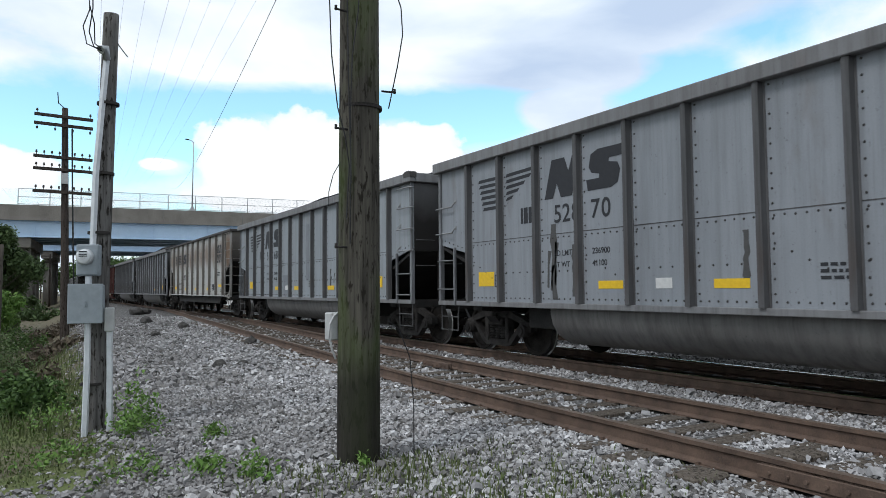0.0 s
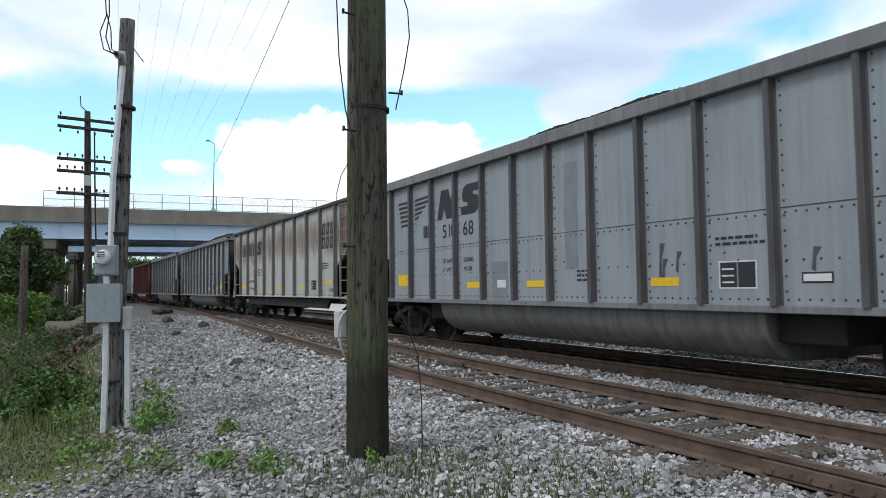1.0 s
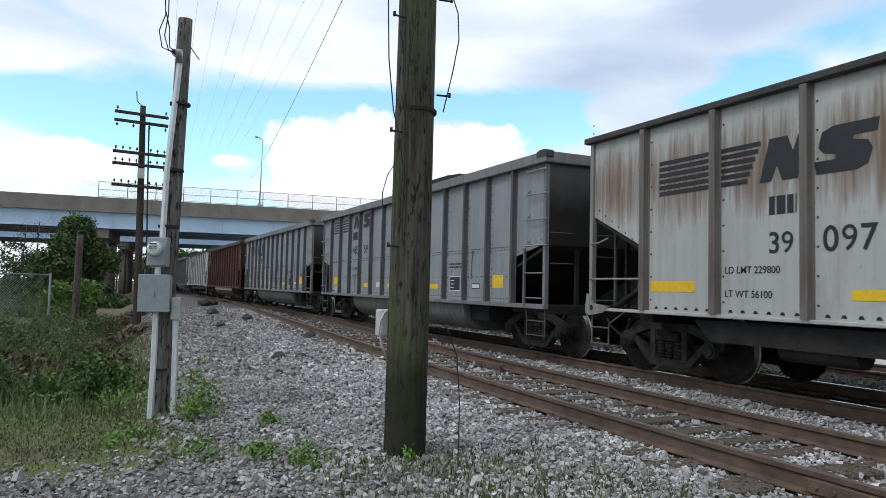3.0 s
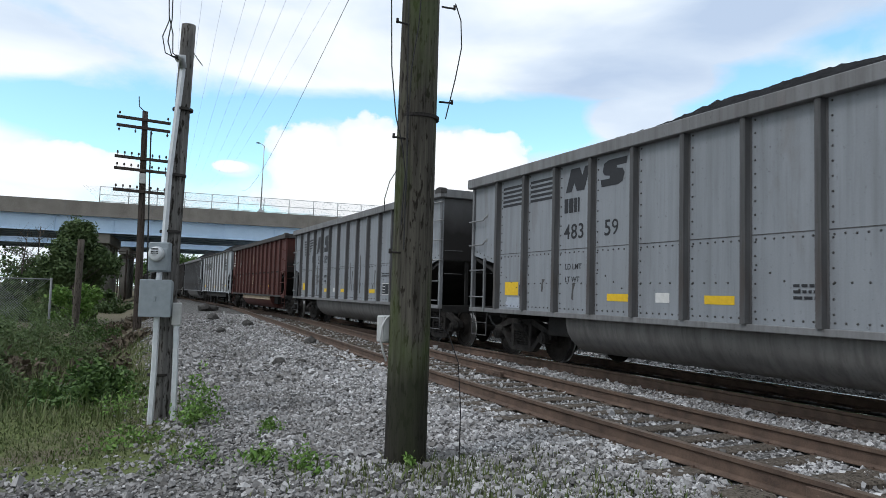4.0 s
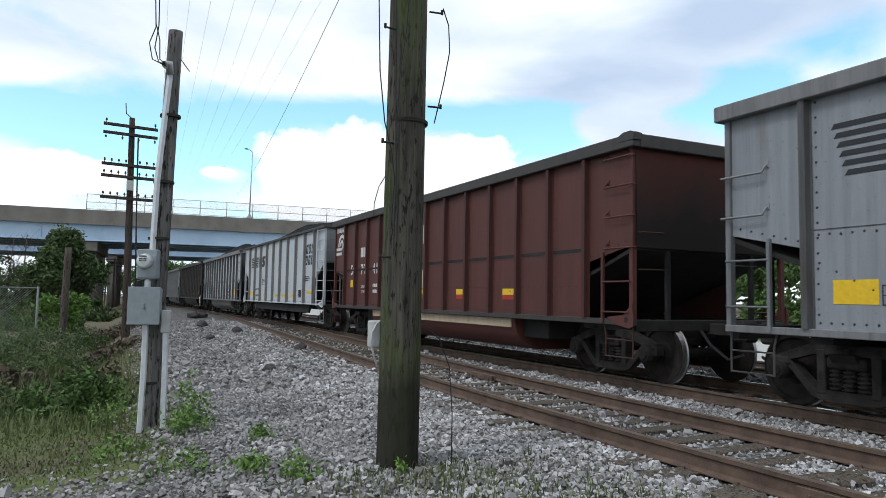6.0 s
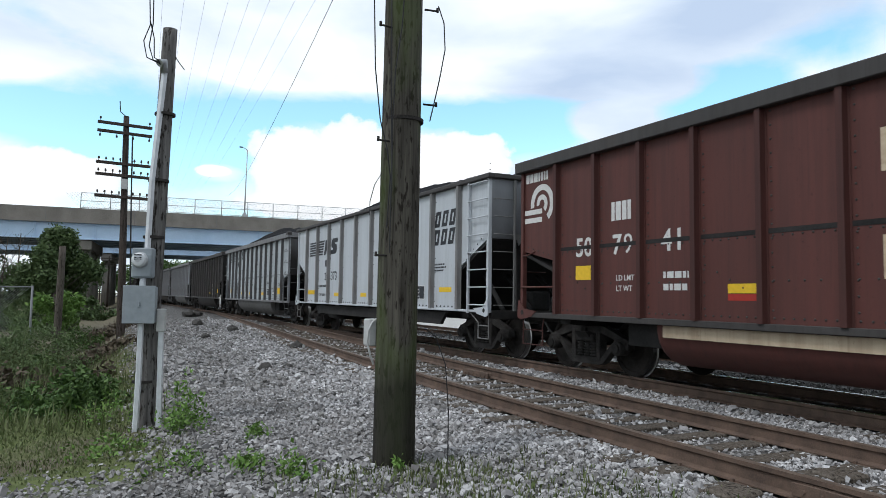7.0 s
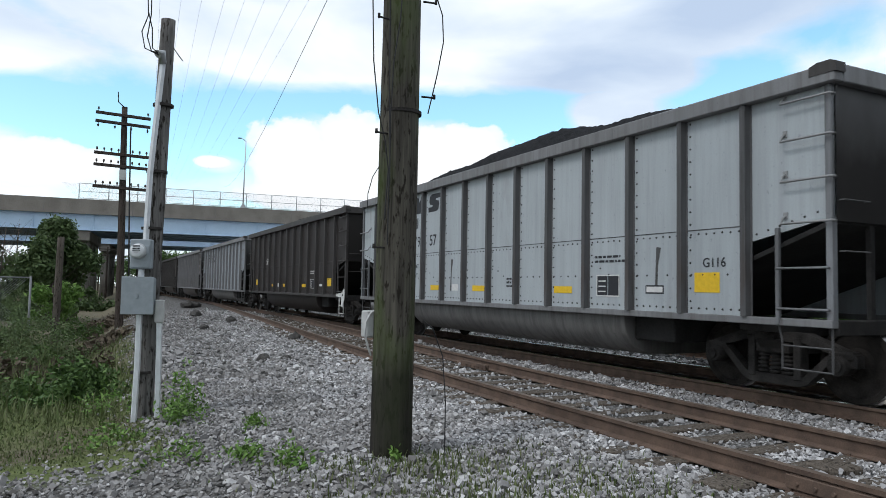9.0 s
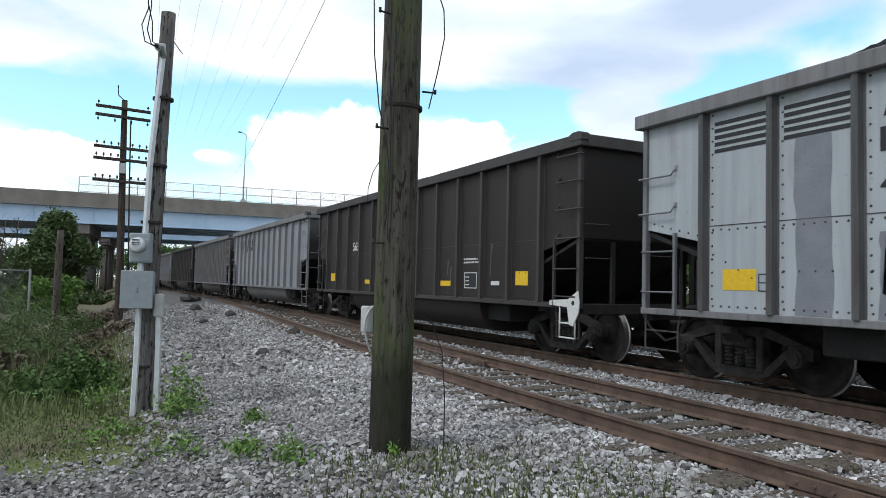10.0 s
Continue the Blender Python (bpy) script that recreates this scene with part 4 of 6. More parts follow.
for _i in range(13):
    _x, _y = 33 + 3 * math.sin(_i * 2.1), -10 + 7.5 * _i
    tree("broad leafy tree beyond the railway yard", _x, _y, 6.6 + 0.8 * math.sin(_i * 1.7), 5.0, 60 + _i, 0.2, 200, 26, "leaf", base=-0.6)
shrubs("undergrowth", "dense green undergrowth filling the ditch", [(-1.9, 13.6, 0.9, 1.0, 120), (-3.4, 14.2, 1.5, 1.3, 150), (-2.4, 18.0, 1.5, 1.6, 170),
        (-4.8, 18, 2.2, 1.8, 170), (-1.3, 22, 1.2, 1.6, 130), (-3.8, 23, 2.2, 1.8, 160), (-5.0, 12.5, 1.6, 1.0, 120), (-2.5, 38, 2.5, 2.0, 120), (-6, 34, 3, 2.2, 140), (-8, 28, 3, 2.0, 140), (-4.5, 30, 2.2, 2.2, 130), (-10, 40, 4, 2.6, 150)], 31, 0.034, 64, "leaf_mid")
shrubs("bush", "bright green leafy bush on the ditch bank", [(-0.12, 11.3, 0.5, 0.72, 110), (-0.75, 12.6, 0.5, 0.6, 80), (-0.15, 15.2, 0.55, 0.7, 70), (-0.9, 19.5, 0.6, 0.7, 60), (-2.6, 12.2, 0.7, 0.5, 70), (-0.4, 30, 1.0, 1.0, 80)], 33, 0.045, 26, "leaf")
shrubs("thicket", "tall dark green thicket before the overpass", [(-4.5, 48, 2.6, 2.6, 140), (-9, 50, 4, 3.0, 170), (-14, 46, 4, 3.0, 170), (-20, 55, 6, 3.6, 170), (-0.6, 62, 2.0, 2.0, 100), (-30, 50, 7, 4, 170)], 36, 0.16, 26, "leaf_dark")
shrubs("dead_brush", "brown dead stems and litter in the ditch", [(-0.9, 14.8, 0.9, 0.35, 60), (-1.6, 16.5, 1.2, 0.7, 80), (-0.3, 18, 0.9, 0.35, 60), (0.4, 24, 1.0, 0.35, 70), (-2.8, 16.0, 1.2, 0.9, 70), (0.6, 34, 1.4, 0.5, 70)], 34, 0.085, 16, "dead")
shrubs("hedge", "rough green hedge along the far side of the yard", [(26 + math.sin(k * 1.3), -6 + 2.4 * k, 1.8, 3.8, 70) for k in range(36)], 35, 0.15, 26, "leaf", "hedge")
shrubs("weeds", "bright green leafy weeds beside the service pole", [(1.0, 8.35, 0.22, 0.62, 46), (0.95, 7.9, 0.2, 0.3, 26), (0.25, 7.6, 0.35, 0.2, 26), (1.25, 5.9, 0.16, 0.2, 20), (1.55, 5.6, 0.15, 0.22, 20),
        (0.75, 6.3, 0.3, 0.14, 22), (1.6, 7.4, 0.14, 0.15, 14), (2.42, 5.5, 0.06, 0.2, 7), (0.3, 9.6, 0.4, 0.3, 30)], 32, 0.026, 12, "weed", "weeds")


# ---- small things on the ground ----
def lump(name, label, cat, x, y, s, seed, mat="rock", flat=0.6):
    rng = random.Random(seed)
    bm = bmesh.new()
    bmesh.ops.create_icosphere(bm, subdivisions=2, radius=1)
    for v in bm.verts:
        v.co = Vector((v.co.x * s * rng.uniform(0.8, 1.2), v.co.y * s * rng.uniform(0.7, 1.1), v.co.z * s * flat * rng.uniform(0.7, 1.2)))
    return tagged(part(name, bm, M[mat], at=pose(x, y, float(ground_z(x, y)) + s * flat * 0.4, 0, 0, rng.uniform(0, 360))), label, cat)


for _k, (_x, _y, _s) in enumerate(((3.08, 13.6, 0.13), (3.57, 13.85, 0.10), (5.11, 19.0, 0.20), (3.35, 13.4, 0.07), (5.4, 45.5, 0.45), (6.0, 46, 0.35), (5.0, 28.1, 0.22), (3.41, 23.9, 0.16), (4.3, 33, 0.3))):
    lump("rock", "dark lump of rock on pale gravel", "rock", _x, _y, _s, 70 + _k, flat=0.75)
for _k, (_x, _y, _r) in enumerate(((4.36, 3.70, 8), (5.62, 3.72, -6))):
    _bm = bmesh.new()
    box(_bm, -0.17, 0.17, -0.15, 0.15, -0.05, 0.045, 0.02)
    tagged(part("board", _bm, M["tie"], at=pose(_x, _y, -0.135, 1, -1, _r)), "dark worn crossing board sunk in the ballast", "board")
lump("bag", "crumpled white litter bag in the ditch", "litter", -0.3, 13.1, 0.13, 90, "white_box")
lump("bag", "crumpled white litter bag in the ditch", "litter", -0.55, 13.5, 0.08, 91, "white_box")


def wire_fence():
    t = thing("chain_link_fence", "grey chain-link fence at the edge of the brush", "fence")
    xs = [-12, -9.4, -6.8, -4.2, -1.6]
    for x in xs:
        bm = bmesh.new()
        z = float(ground_z(x, 25))
        tube(bm, [(x, 25, z - 0.2), (x, 25, 1.46)], 0.035, 7)
        part("post", bm, M["fence"], t)
    for z in (1.42,):
        bm = bmesh.new()
        tube(bm, [(-12, 25, z), (-1.6, 25, z)], 0.02, 5)
        part("top_rail", bm, M["fence"], t)
    bm = bmesh.new()
    k = -12.0
    while k < -1.6:
        for s in (-1, 1):
            a, b = k, k + s * 1.5
            if -12.01 <= b <= -1.6:
                tube(bm, [(a, 25, -0.1), (b, 25, 1.42)], 0.006, 3)
        k += 0.075
    part("wire_mesh", bm, M["fence"], t)


wire_fence()
for _x, _y, _h in ((-0.90, 25.5, 2.74),):
    _t = thing("stump", "dead grey broken trunk in the undergrowth", "dead trunk")
    part("trunk", pole_mesh((_x, _y, float(ground_z(_x, _y)) - 0.2), (_x + 0.05, _y, _h), 0.12, 0.10, 77, 10, 8), M["bark"], _t)
# ---- the coal train ----
HL = 7.35                  # half a car body's length
SPEED = 11.765             # metres a second, towards -Y
SILL, TOP = 0.98, 3.72     # heights above the rail
WHEEL_R = 0.457

P_GREY = car_paint("faded_grey_paint", (0.258, 0.274, 0.296), (0.10, 0.10, 0.103), (0.11, 0.07, 0.045), 0.3, 0.36, runs_amount=0.2)
P_PALE = car_paint("pale_grey_paint", (0.275, 0.298, 0.318), (0.125, 0.127, 0.13), (0.12, 0.07, 0.045), 0.3, 0.36, runs_amount=0.2)
P_LIGHT = car_paint("chalky_pale_grey_paint", (0.385, 0.415, 0.43), (0.19, 0.195, 0.20), (0.12, 0.07, 0.045), 0.25, 0.32, runs_amount=0.16)
P_WHITE = car_paint("dirty_white_paint", (0.47, 0.495, 0.52), (0.25, 0.255, 0.26), (0.20, 0.12, 0.07), 0.32, 0.25, runs_amount=0.18)
P_RUSTY = car_paint("rust_streaked_white_paint", (0.42, 0.425, 0.41), (0.22, 0.205, 0.185), (0.115, 0.060, 0.030), 0.92, 0.35, 0.05, runs_amount=0.3, band=(2.15, 3.55))
P_RED = car_paint("oxide_red_paint", (0.098, 0.034, 0.028), (0.05, 0.023, 0.020), (0.05, 0.022, 0.018), 0.5, 0.5)
P_BLACK = car_paint("sooty_black_paint", (0.030, 0.024, 0.022), (0.015, 0.013, 0.012), (0.06, 0.045, 0.035), 0.3, 0.5)
P_DARK = car_paint("dark_brown_paint", (0.075, 0.062, 0.055), (0.035, 0.03, 0.027), (0.09, 0.05, 0.035), 0.35, 0.5)
# Recessed steel, near black: the shade under the car ends is in its colour
M["near_black"] = mottled("near_black_steel", (0.010, 0.0095, 0.009), (0.028, 0.026, 0.025), 2, 30, 0.85)
M["tub"] = car_paint("grimy_tub_paint", (0.17, 0.163, 0.157), (0.06, 0.056, 0.053), (0.03, 0.026, 0.024), 0.6, 0.8)
# Underframe tone lowered too, to deepen the shade below the car
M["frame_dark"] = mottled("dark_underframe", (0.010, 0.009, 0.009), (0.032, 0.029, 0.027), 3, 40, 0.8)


def graded_end(name, base, upper=0.45, fall=0.55):
    """End sheet: paint above, darkening unevenly to near black towards the bottom."""
    def build(nt, co):
        sep = nt.nodes.new("ShaderNodeSeparateXYZ")
        link(nt, co, sep.inputs[0])
        n = noise_node(nt, mapping(nt, co, (1.2, 1.2, 0.6)), 1.5, 6.0)
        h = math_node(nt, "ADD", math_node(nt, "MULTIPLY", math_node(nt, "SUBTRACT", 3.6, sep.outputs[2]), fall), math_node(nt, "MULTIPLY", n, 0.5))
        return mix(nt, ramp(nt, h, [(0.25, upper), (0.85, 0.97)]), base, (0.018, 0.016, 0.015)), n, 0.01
    return material(name, build, 0.8, 0.0, 0.2)


def text_mesh(s, size, mat, bold=0.0):
    cu = bpy.data.curves.new("lettering", "FONT")
    cu.body, cu.size, cu.extrude, cu.offset = s, size, 0.0015, bold
    ob = bpy.data.objects.new("lettering", cu)
    scene.collection.objects.link(ob)
    bpy.context.view_layer.update()
    me = bpy.data.meshes.new_from_object(ob.evaluated_get(bpy.context.evaluated_depsgraph_get()))
    bpy.data.objects.remove(ob)
    me.materials.clear()
    me.materials.append(mat)
    return me


def on_side(d, z, lift=0.004):
    """Pose on the near side sheet: d metres from the trailing end, reading away from it."""
    return Matrix(((0, 0, -1, -1.6 - lift), (-1, 0, 0, HL - d), (0, 1, 0, z), (0, 0, 0, 1)))


def letters(car, s, d, z, size, mat="black_paint", bold=0.004):
    """A painted word: small ones in one piece, large ones letter by letter."""
    if size < 0.2:
        tagged(part("lettering", text_mesh(s, size, M[mat], bold), None, car, at=on_side(d, z)), kind="stuff")
        return
    for c in s:
        me = text_mesh(c, size, M[mat], 0.0 if c == "9" else bold)
        part("character", me, None, car, at=on_side(d, z))
        d += max(v.co.x for v in me.vertices) + 0.07 * size


def shape(car, name, outline, d, z, mat="black_paint", lift=0.003, label=""):
    bm = bmesh.new()
    prism(bm, outline, 0, 0.002, "z")
    return part(name, bm, M[mat], car, label, on_side(d, z, lift))


def patch(car, d, z, w, h, mat="yellow", name="reflector"):
    return shape(car, name, [(0, 0), (w, 0), (w, h), (0, h)], d, z, mat)


def bars(car, d, z, w, n, mat="black_paint", h=0.035, gap=0.07):
    bm = bmesh.new()
    rnd = random.Random(int(d * 100) + n)
    for k in range(n):
        x, end = 0.0, w * rnd.uniform(0.75, 1.0)
        while x < end:
            ln = rnd.uniform(0.04, 0.13)
            box(bm, x, min(x + ln, end), -k * gap, -k * gap + h, 0, 0.002)
            x += ln + 0.025
    tagged(part("small_print", bm, M[mat], car, at=on_side(d, z)), kind="stuff")


def side_frame_mesh():
    bm = bmesh.new()
    top = [(-1.08, 0.44), (-1.08, 0.58), (-0.92, 0.64), (-0.45, 0.80), (0.45, 0.80), (0.92, 0.64), (1.08, 0.58), (1.08, 0.44), (0.98, 0.44), (0.94, 0.56), (0.84, 0.56), (0.42, 0.68),
           (-0.42, 0.68), (-0.84, 0.56), (-0.94, 0.56), (-0.98, 0.44)]
    prism(bm, top, -0.07, 0.07, "x")
    low = [(-0.86, 0.58), (-0.46, 0.19), (-0.36, 0.15), (0.36, 0.15), (0.46, 0.19), (0.86, 0.58), (0.76, 0.60), (0.40, 0.27), (-0.40, 0.27), (-0.76, 0.60)]
    prism(bm, low, -0.065, 0.065, "x")
    for s in (-1, 1):
        box(bm, -0.08, 0.08, s * 0.33 - 0.055, s * 0.33 + 0.055, 0.22, 0.74, 0.012)
        tube(bm, [(-0.16, s * 0.89, WHEEL_R), (0.05, s * 0.89, WHEEL_R)], 0.115, 12)
        tube(bm, [(-0.19, s * 0.89, WHEEL_R), (-0.15, s * 0.89, WHEEL_R)], 0.075, 10)
        box(bm, -0.09, 0.09, s * 0.89 - 0.15, s * 0.89 + 0.15, 0.52, 0.62, 0.02)
    box(bm, -0.11, 0.10, -0.24, 0.24, 0.53, 0.66, 0.02)
    for y in (-0.17, 0.0, 0.17):
        for k in range(5):
            lathe_z = 0.285 + 0.05 * k
            tube(bm, [(-0.02, y, lathe_z), (-0.02, y, lathe_z + 0.028)], 0.075, 10)
        tube(bm, [(-0.02, y, 0.27), (-0.02, y, 0.53)], 0.05, 8)
    box(bm, -0.13, -0.10, -0.06, 0.06, 0.70, 0.76, 0.005)
    return mesh_of("side_frame", bm, M["iron"])


def wheelset_mesh():
    bm = bmesh.new()
    for s in (-1, 1):
        prof = [(0.665, 0.16), (0.672, 0.40), (0.675, 0.452), (0.682, 0.482), (0.700, 0.484), (0.712, WHEEL_R + 0.003), (0.795, WHEEL_R - 0.003), (0.803, 0.440), (0.803, 0.385),
                (0.772, 0.37), (0.752, 0.20), (0.785, 0.155), (0.83, 0.135), (0.83, 0.08), (0.96, 0.075)]
        lathe(bm, [(s * a, r) for a, r in prof], 36, "x", [0, 0, 0, 0, 1, 1, 0, 0, 0, 0, 0, 0, 0, 0])
    tube(bm, [(-0.68, 0, 0), (0.68, 0, 0)], 0.085, 12)
    for s in (-1, 1):
        for k in range(3):
            a = 2.094 * k
            tube(bm, [(s * 0.80, 0.11 * math.cos(a), 0.11 * math.sin(a)), (s * 0.838, 0.11 * math.cos(a), 0.11 * math.sin(a))], 0.018, 6)
    return mesh_of("wheelset", bm, [M["wheel"], M["tread"]])


SIDE_FRAME, WHEELSET = side_frame_mesh(), wheelset_mesh()


def rib_mesh(name, paint, z0, z1, wide):
    """Side post: a pressed channel with flanges riveted to the sheet."""
    bm = bmesh.new()
    h = wide / 2
    f = h + 0.022
    prism(bm, [(0.0, -f), (-0.01, -f), (-0.012, -h), (-0.095, -h + 0.008), (-0.095, h - 0.008), (-0.012, h), (-0.01, f), (0.0, f)], z0, z1, "z")
    return mesh_of(name, bm, paint)


def rivet_mesh(spots, paint):
    """Small domed heads standing off the near side sheet at (y, z)."""
    bm = bmesh.new()
    for y, z in spots:
        a = [bm.verts.new((-1.6, y + 0.016 * math.cos(k * 1.0472), z + 0.016 * math.sin(k * 1.0472))) for k in range(6)]
        b = [bm.verts.new((-1.612, y + 0.009 * math.cos(k * 1.0472), z + 0.009 * math.sin(k * 1.0472))) for k in range(6)]
        for k in range(6):
            bm.faces.new((a[k], b[k], b[(k + 1) % 6], a[(k + 1) % 6]))
        bm.faces.new(b)
    bmesh.ops.recalc_face_normals(bm, faces=bm.faces[:])
    return mesh_of("riveting", bm, paint)


def coal_mesh(seed, heap):
    rng = np.random.default_rng(seed)
    nx, ny = 26, 150
    gx, gy = np.meshgrid(np.linspace(-1.5, 1.5, nx), np.linspace(-HL + 0.12, HL - 0.12, ny), indexing="ij")
    ph = rng.uniform(0, 6.28, 3)
    along = 0.52 + 0.33 * np.exp(-((gy + 0.8 * math.sin(ph[1])) / 3.8) ** 2) + 0.05 * np.sin(gy * 2.1 + ph[0]) * np.cos(gy * 0.6 + ph[1])
    z = TOP - 0.12 + (0.34 + 0.92 * heap) * along * (1 - np.abs(gx / 1.55) ** 1.6) * smooth(HL, HL - 1.7, np.abs(gy)) + rng.normal(0, 0.014, gx.shape)
    idx = np.arange(gx.size).reshape(gx.shape)
    f = np.stack([idx[:-1, :-1], idx[1:, :-1], idx[1:, 1:], idx[:-1, 1:]], -1).reshape(-1, 4)
    return raw_mesh("coal_load", np.stack([gx, gy, z], -1).reshape(-1, 3), f, M["coal"])


def make_car(label, paint, end_mat, chord, kind, bays, seed, heap, ladder_mat, rib_paint, near=True, railed=False):
    car = thing("coal_car", label, "railway car", "cars of the coal train")
    first = (1.13 if kind == "tub" else 1.30)
    hi, lo = (2.12, 1.88) if kind == "tub" else (2.50, 1.90)
    yi = HL - first
    # shell
    outline = [(-HL, hi), (-yi, lo), (-yi, SILL), (yi, SILL), (yi, lo), (HL, hi), (HL, TOP), (-HL, TOP)]
    for s in (-1, 1):
        bm = bmesh.new()
        prism(bm, outline, s * 1.6, s * 1.575, "x")
        part("side_sheet", bm, paint, car)
        bm = bmesh.new()
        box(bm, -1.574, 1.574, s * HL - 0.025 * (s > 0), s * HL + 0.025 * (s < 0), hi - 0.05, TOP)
        part("end_sheet", bm, end_mat, car, "end sheet darkening to near black towards the bottom")
        bm = bmesh.new()
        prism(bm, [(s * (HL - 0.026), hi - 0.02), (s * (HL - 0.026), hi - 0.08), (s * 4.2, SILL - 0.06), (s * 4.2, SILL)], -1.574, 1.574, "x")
        part("slope_sheet", bm, M["near_black"], car)
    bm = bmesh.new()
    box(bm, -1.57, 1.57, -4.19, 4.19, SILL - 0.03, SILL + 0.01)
    part("floor", bm, M["near_black"], car)
    # top chord round the rim
    bm = bmesh.new()
    rim = TOP - (0.15 if kind == "tub" else 0.045)
    out = 0.075 if kind == "tub" else 0.055
    for s in (-1, 1):
        box(bm, s * 1.65 - 0.075, s * 1.65 + out, -HL - 0.10, HL + 0.10, rim, TOP + 0.05, 0.012) if s > 0 else box(bm, -1.65 - out, -1.575, -HL - 0.10, HL + 0.10, rim, TOP + 0.05, 0.012)
        box(bm, -1.574, 1.574, s * (HL + 0.03) - 0.075, s * (HL + 0.03) + 0.075, rim, TOP + 0.05, 0.012)
    part("top_chord", bm, chord, car)
    for sx in (-1, 1) if kind == "tub" else ():
        bm = bmesh.new()
        prism(bm, [(-HL - 0.125, TOP - 0.05), (-HL - 0.125, TOP + 0.055), (-HL - 0.06, TOP + 0.085), (-HL + 0.10, TOP + 0.085), (-HL + 0.20, TOP + 0.052), (-HL + 0.20, TOP - 0.05)], sx * 1.57, sx * 1.732, "x")
        part("corner_cap", bm, C_DARK, car, "dark raised corner cap")
    bm = bmesh.new()
    for s in (-1, 1):
        box(bm, s * 1.61 - 0.055, s * 1.61 + 0.055, -HL, HL, SILL - (0.075 if kind == "tub" else 0.035), SILL + 0.012, 0.008)
    part("side_sill", bm, chord if kind == "tub" else paint, car)
    for s in (-1, 1):
        bm = bmesh.new()
        box(bm, -1.555, 1.555, s * (HL - 0.06) - 0.06, s * (HL - 0.06) + 0.06, SILL - 0.16, SILL + 0.01, 0.01)
        part("end_sill", bm, M["frame_dark"], car)
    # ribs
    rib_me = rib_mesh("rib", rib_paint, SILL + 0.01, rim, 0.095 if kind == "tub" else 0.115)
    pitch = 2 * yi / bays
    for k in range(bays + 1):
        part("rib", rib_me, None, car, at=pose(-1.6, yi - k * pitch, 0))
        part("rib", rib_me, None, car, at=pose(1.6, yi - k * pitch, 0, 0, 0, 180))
    # corner posts, ladders and grab irons
    rail_in = 0.66 if kind == "tub" else 0.80
    for s in (-1, 1):
        for sx in (-1, 1):
            x = sx * 1.6
            yc, yl = s * (HL - 0.04), s * (HL - rail_in)
            xo = x + sx * 0.05
            bm = bmesh.new()
            box(bm, x - 0.045, x + 0.045, yc - 0.04, yc + 0.04, SILL, rim, 0.008)
            part("corner_post", bm, ladder_mat, car)
            open_end = railed and s > 0
            if open_end:
                # a low hand rail across the open platform
                bm = bmesh.new()
                tube(bm, [(xo, yc, 1.45), (xo, s * yi, 1.45)], 0.018, 6)
                tube(bm, [(xo, yc, 2.02), (xo, s * (HL - 0.25), 2.03), (x, s * (HL - 0.42), 2.10)], 0.013, 6)
                part("hand_rail", bm, ladder_mat, car)
            else:
                bm = bmesh.new()
                zl = lo + (hi - lo) * (1 - rail_in / first) + 0.05 if kind == "tub" else rim
                box(bm, xo - 0.04, xo + 0.012, yl - 0.024, yl + 0.024, SILL - 0.06, zl, 0.006)
                rungs = ((1.22, 1.78) if s > 0 else (1.10, 1.56)) if kind == "tub" else [1.10 + 0.36 * k for k in range(8)]
                lad = part("ladder", bm, ladder_mat, car)
                bm = bmesh.new()
                tube(bm, [(xo, yc, 0), (xo + sx * 0.04, yc, 0), (xo + sx * 0.04, yl, 0), (xo, yl, 0)], 0.014, 6)
                me = mesh_of("rung", bm, ladder_mat)
                for z in rungs:
                    part("rung", me, None, lad, at=pose(0, 0, z))
            bm = bmesh.new()
            yw = yl if kind == "tub" else s * (HL - 0.46)
            for z in (0.42, 0.68):
                tube(bm, [(x, yc, z), (x, yw, z)], 0.012, 5)
            tube(bm, [(x, yc, 0.41), (x, yc, SILL)], 0.013, 5)
            tube(bm, [(x, yw, 0.41), (x, yw, 0.74), (x, yl - s * 0.06, SILL - 0.02)], 0.013, 5)
            part("sill_step", bm, rib_paint, car, "bent bar step below the corner")
            if kind == "tub" and not open_end:
                for z in ((2.32, 2.83) if s > 0 else (2.07, 2.55, 3.02, 3.46)):
                    bm = bmesh.new()
                    ya, yb = s * (HL + 0.02), s * (HL - 0.60)
                    tube(bm, [(x, ya, z), (x + sx * 0.09, ya, z), (x + sx * 0.09, yb, z), (x + sx * 0.05, yb, z + 0.07), (x, yb, z + 0.10)], 0.015, 6)
                    box(bm, x - 0.012, x + 0.012, yb - 0.03, yb + 0.03, z + 0.06, z + 0.14, 0.004)
                    part("grab_iron", bm, M["grab"] if chord is not C_DARK else ladder_mat, car)
            if railed:
                bm = bmesh.new()
                prism(bm, [(s * 7.36, 1.22), (s * 7.40, 1.02), (s * 7.40, 0.90), (s * 7.30, 0.86), (s * 6.95, 0.92), (s * 6.8, 1.02), (s * 7.18, 1.06)], x + sx * 0.058, x + sx * 0.075, "x")
                plate = part("corner_plate", bm, ladder_mat, car)
                bm = bmesh.new()
                tube(bm, [(x + sx * 0.074, s * 7.24, 0.99), (x + sx * 0.079, s * 7.24, 0.99)], 0.045, 10)
                part("plate_hole", bm, M["near_black"], plate)
        # end handholds
        for z in [1.10 + 0.36 * k for k in range(7)] if kind == "flat" else (1.74, 2.3):
            bm = bmesh.new()
            tube(bm, [(-1.52, s * HL, z), (-1.52, s * (HL + 0.06), z), (-1.08, s * (HL + 0.06), z), (-1.08, s * HL, z)], 0.010, 5)
            part("grab_iron", bm, rib_paint, car)
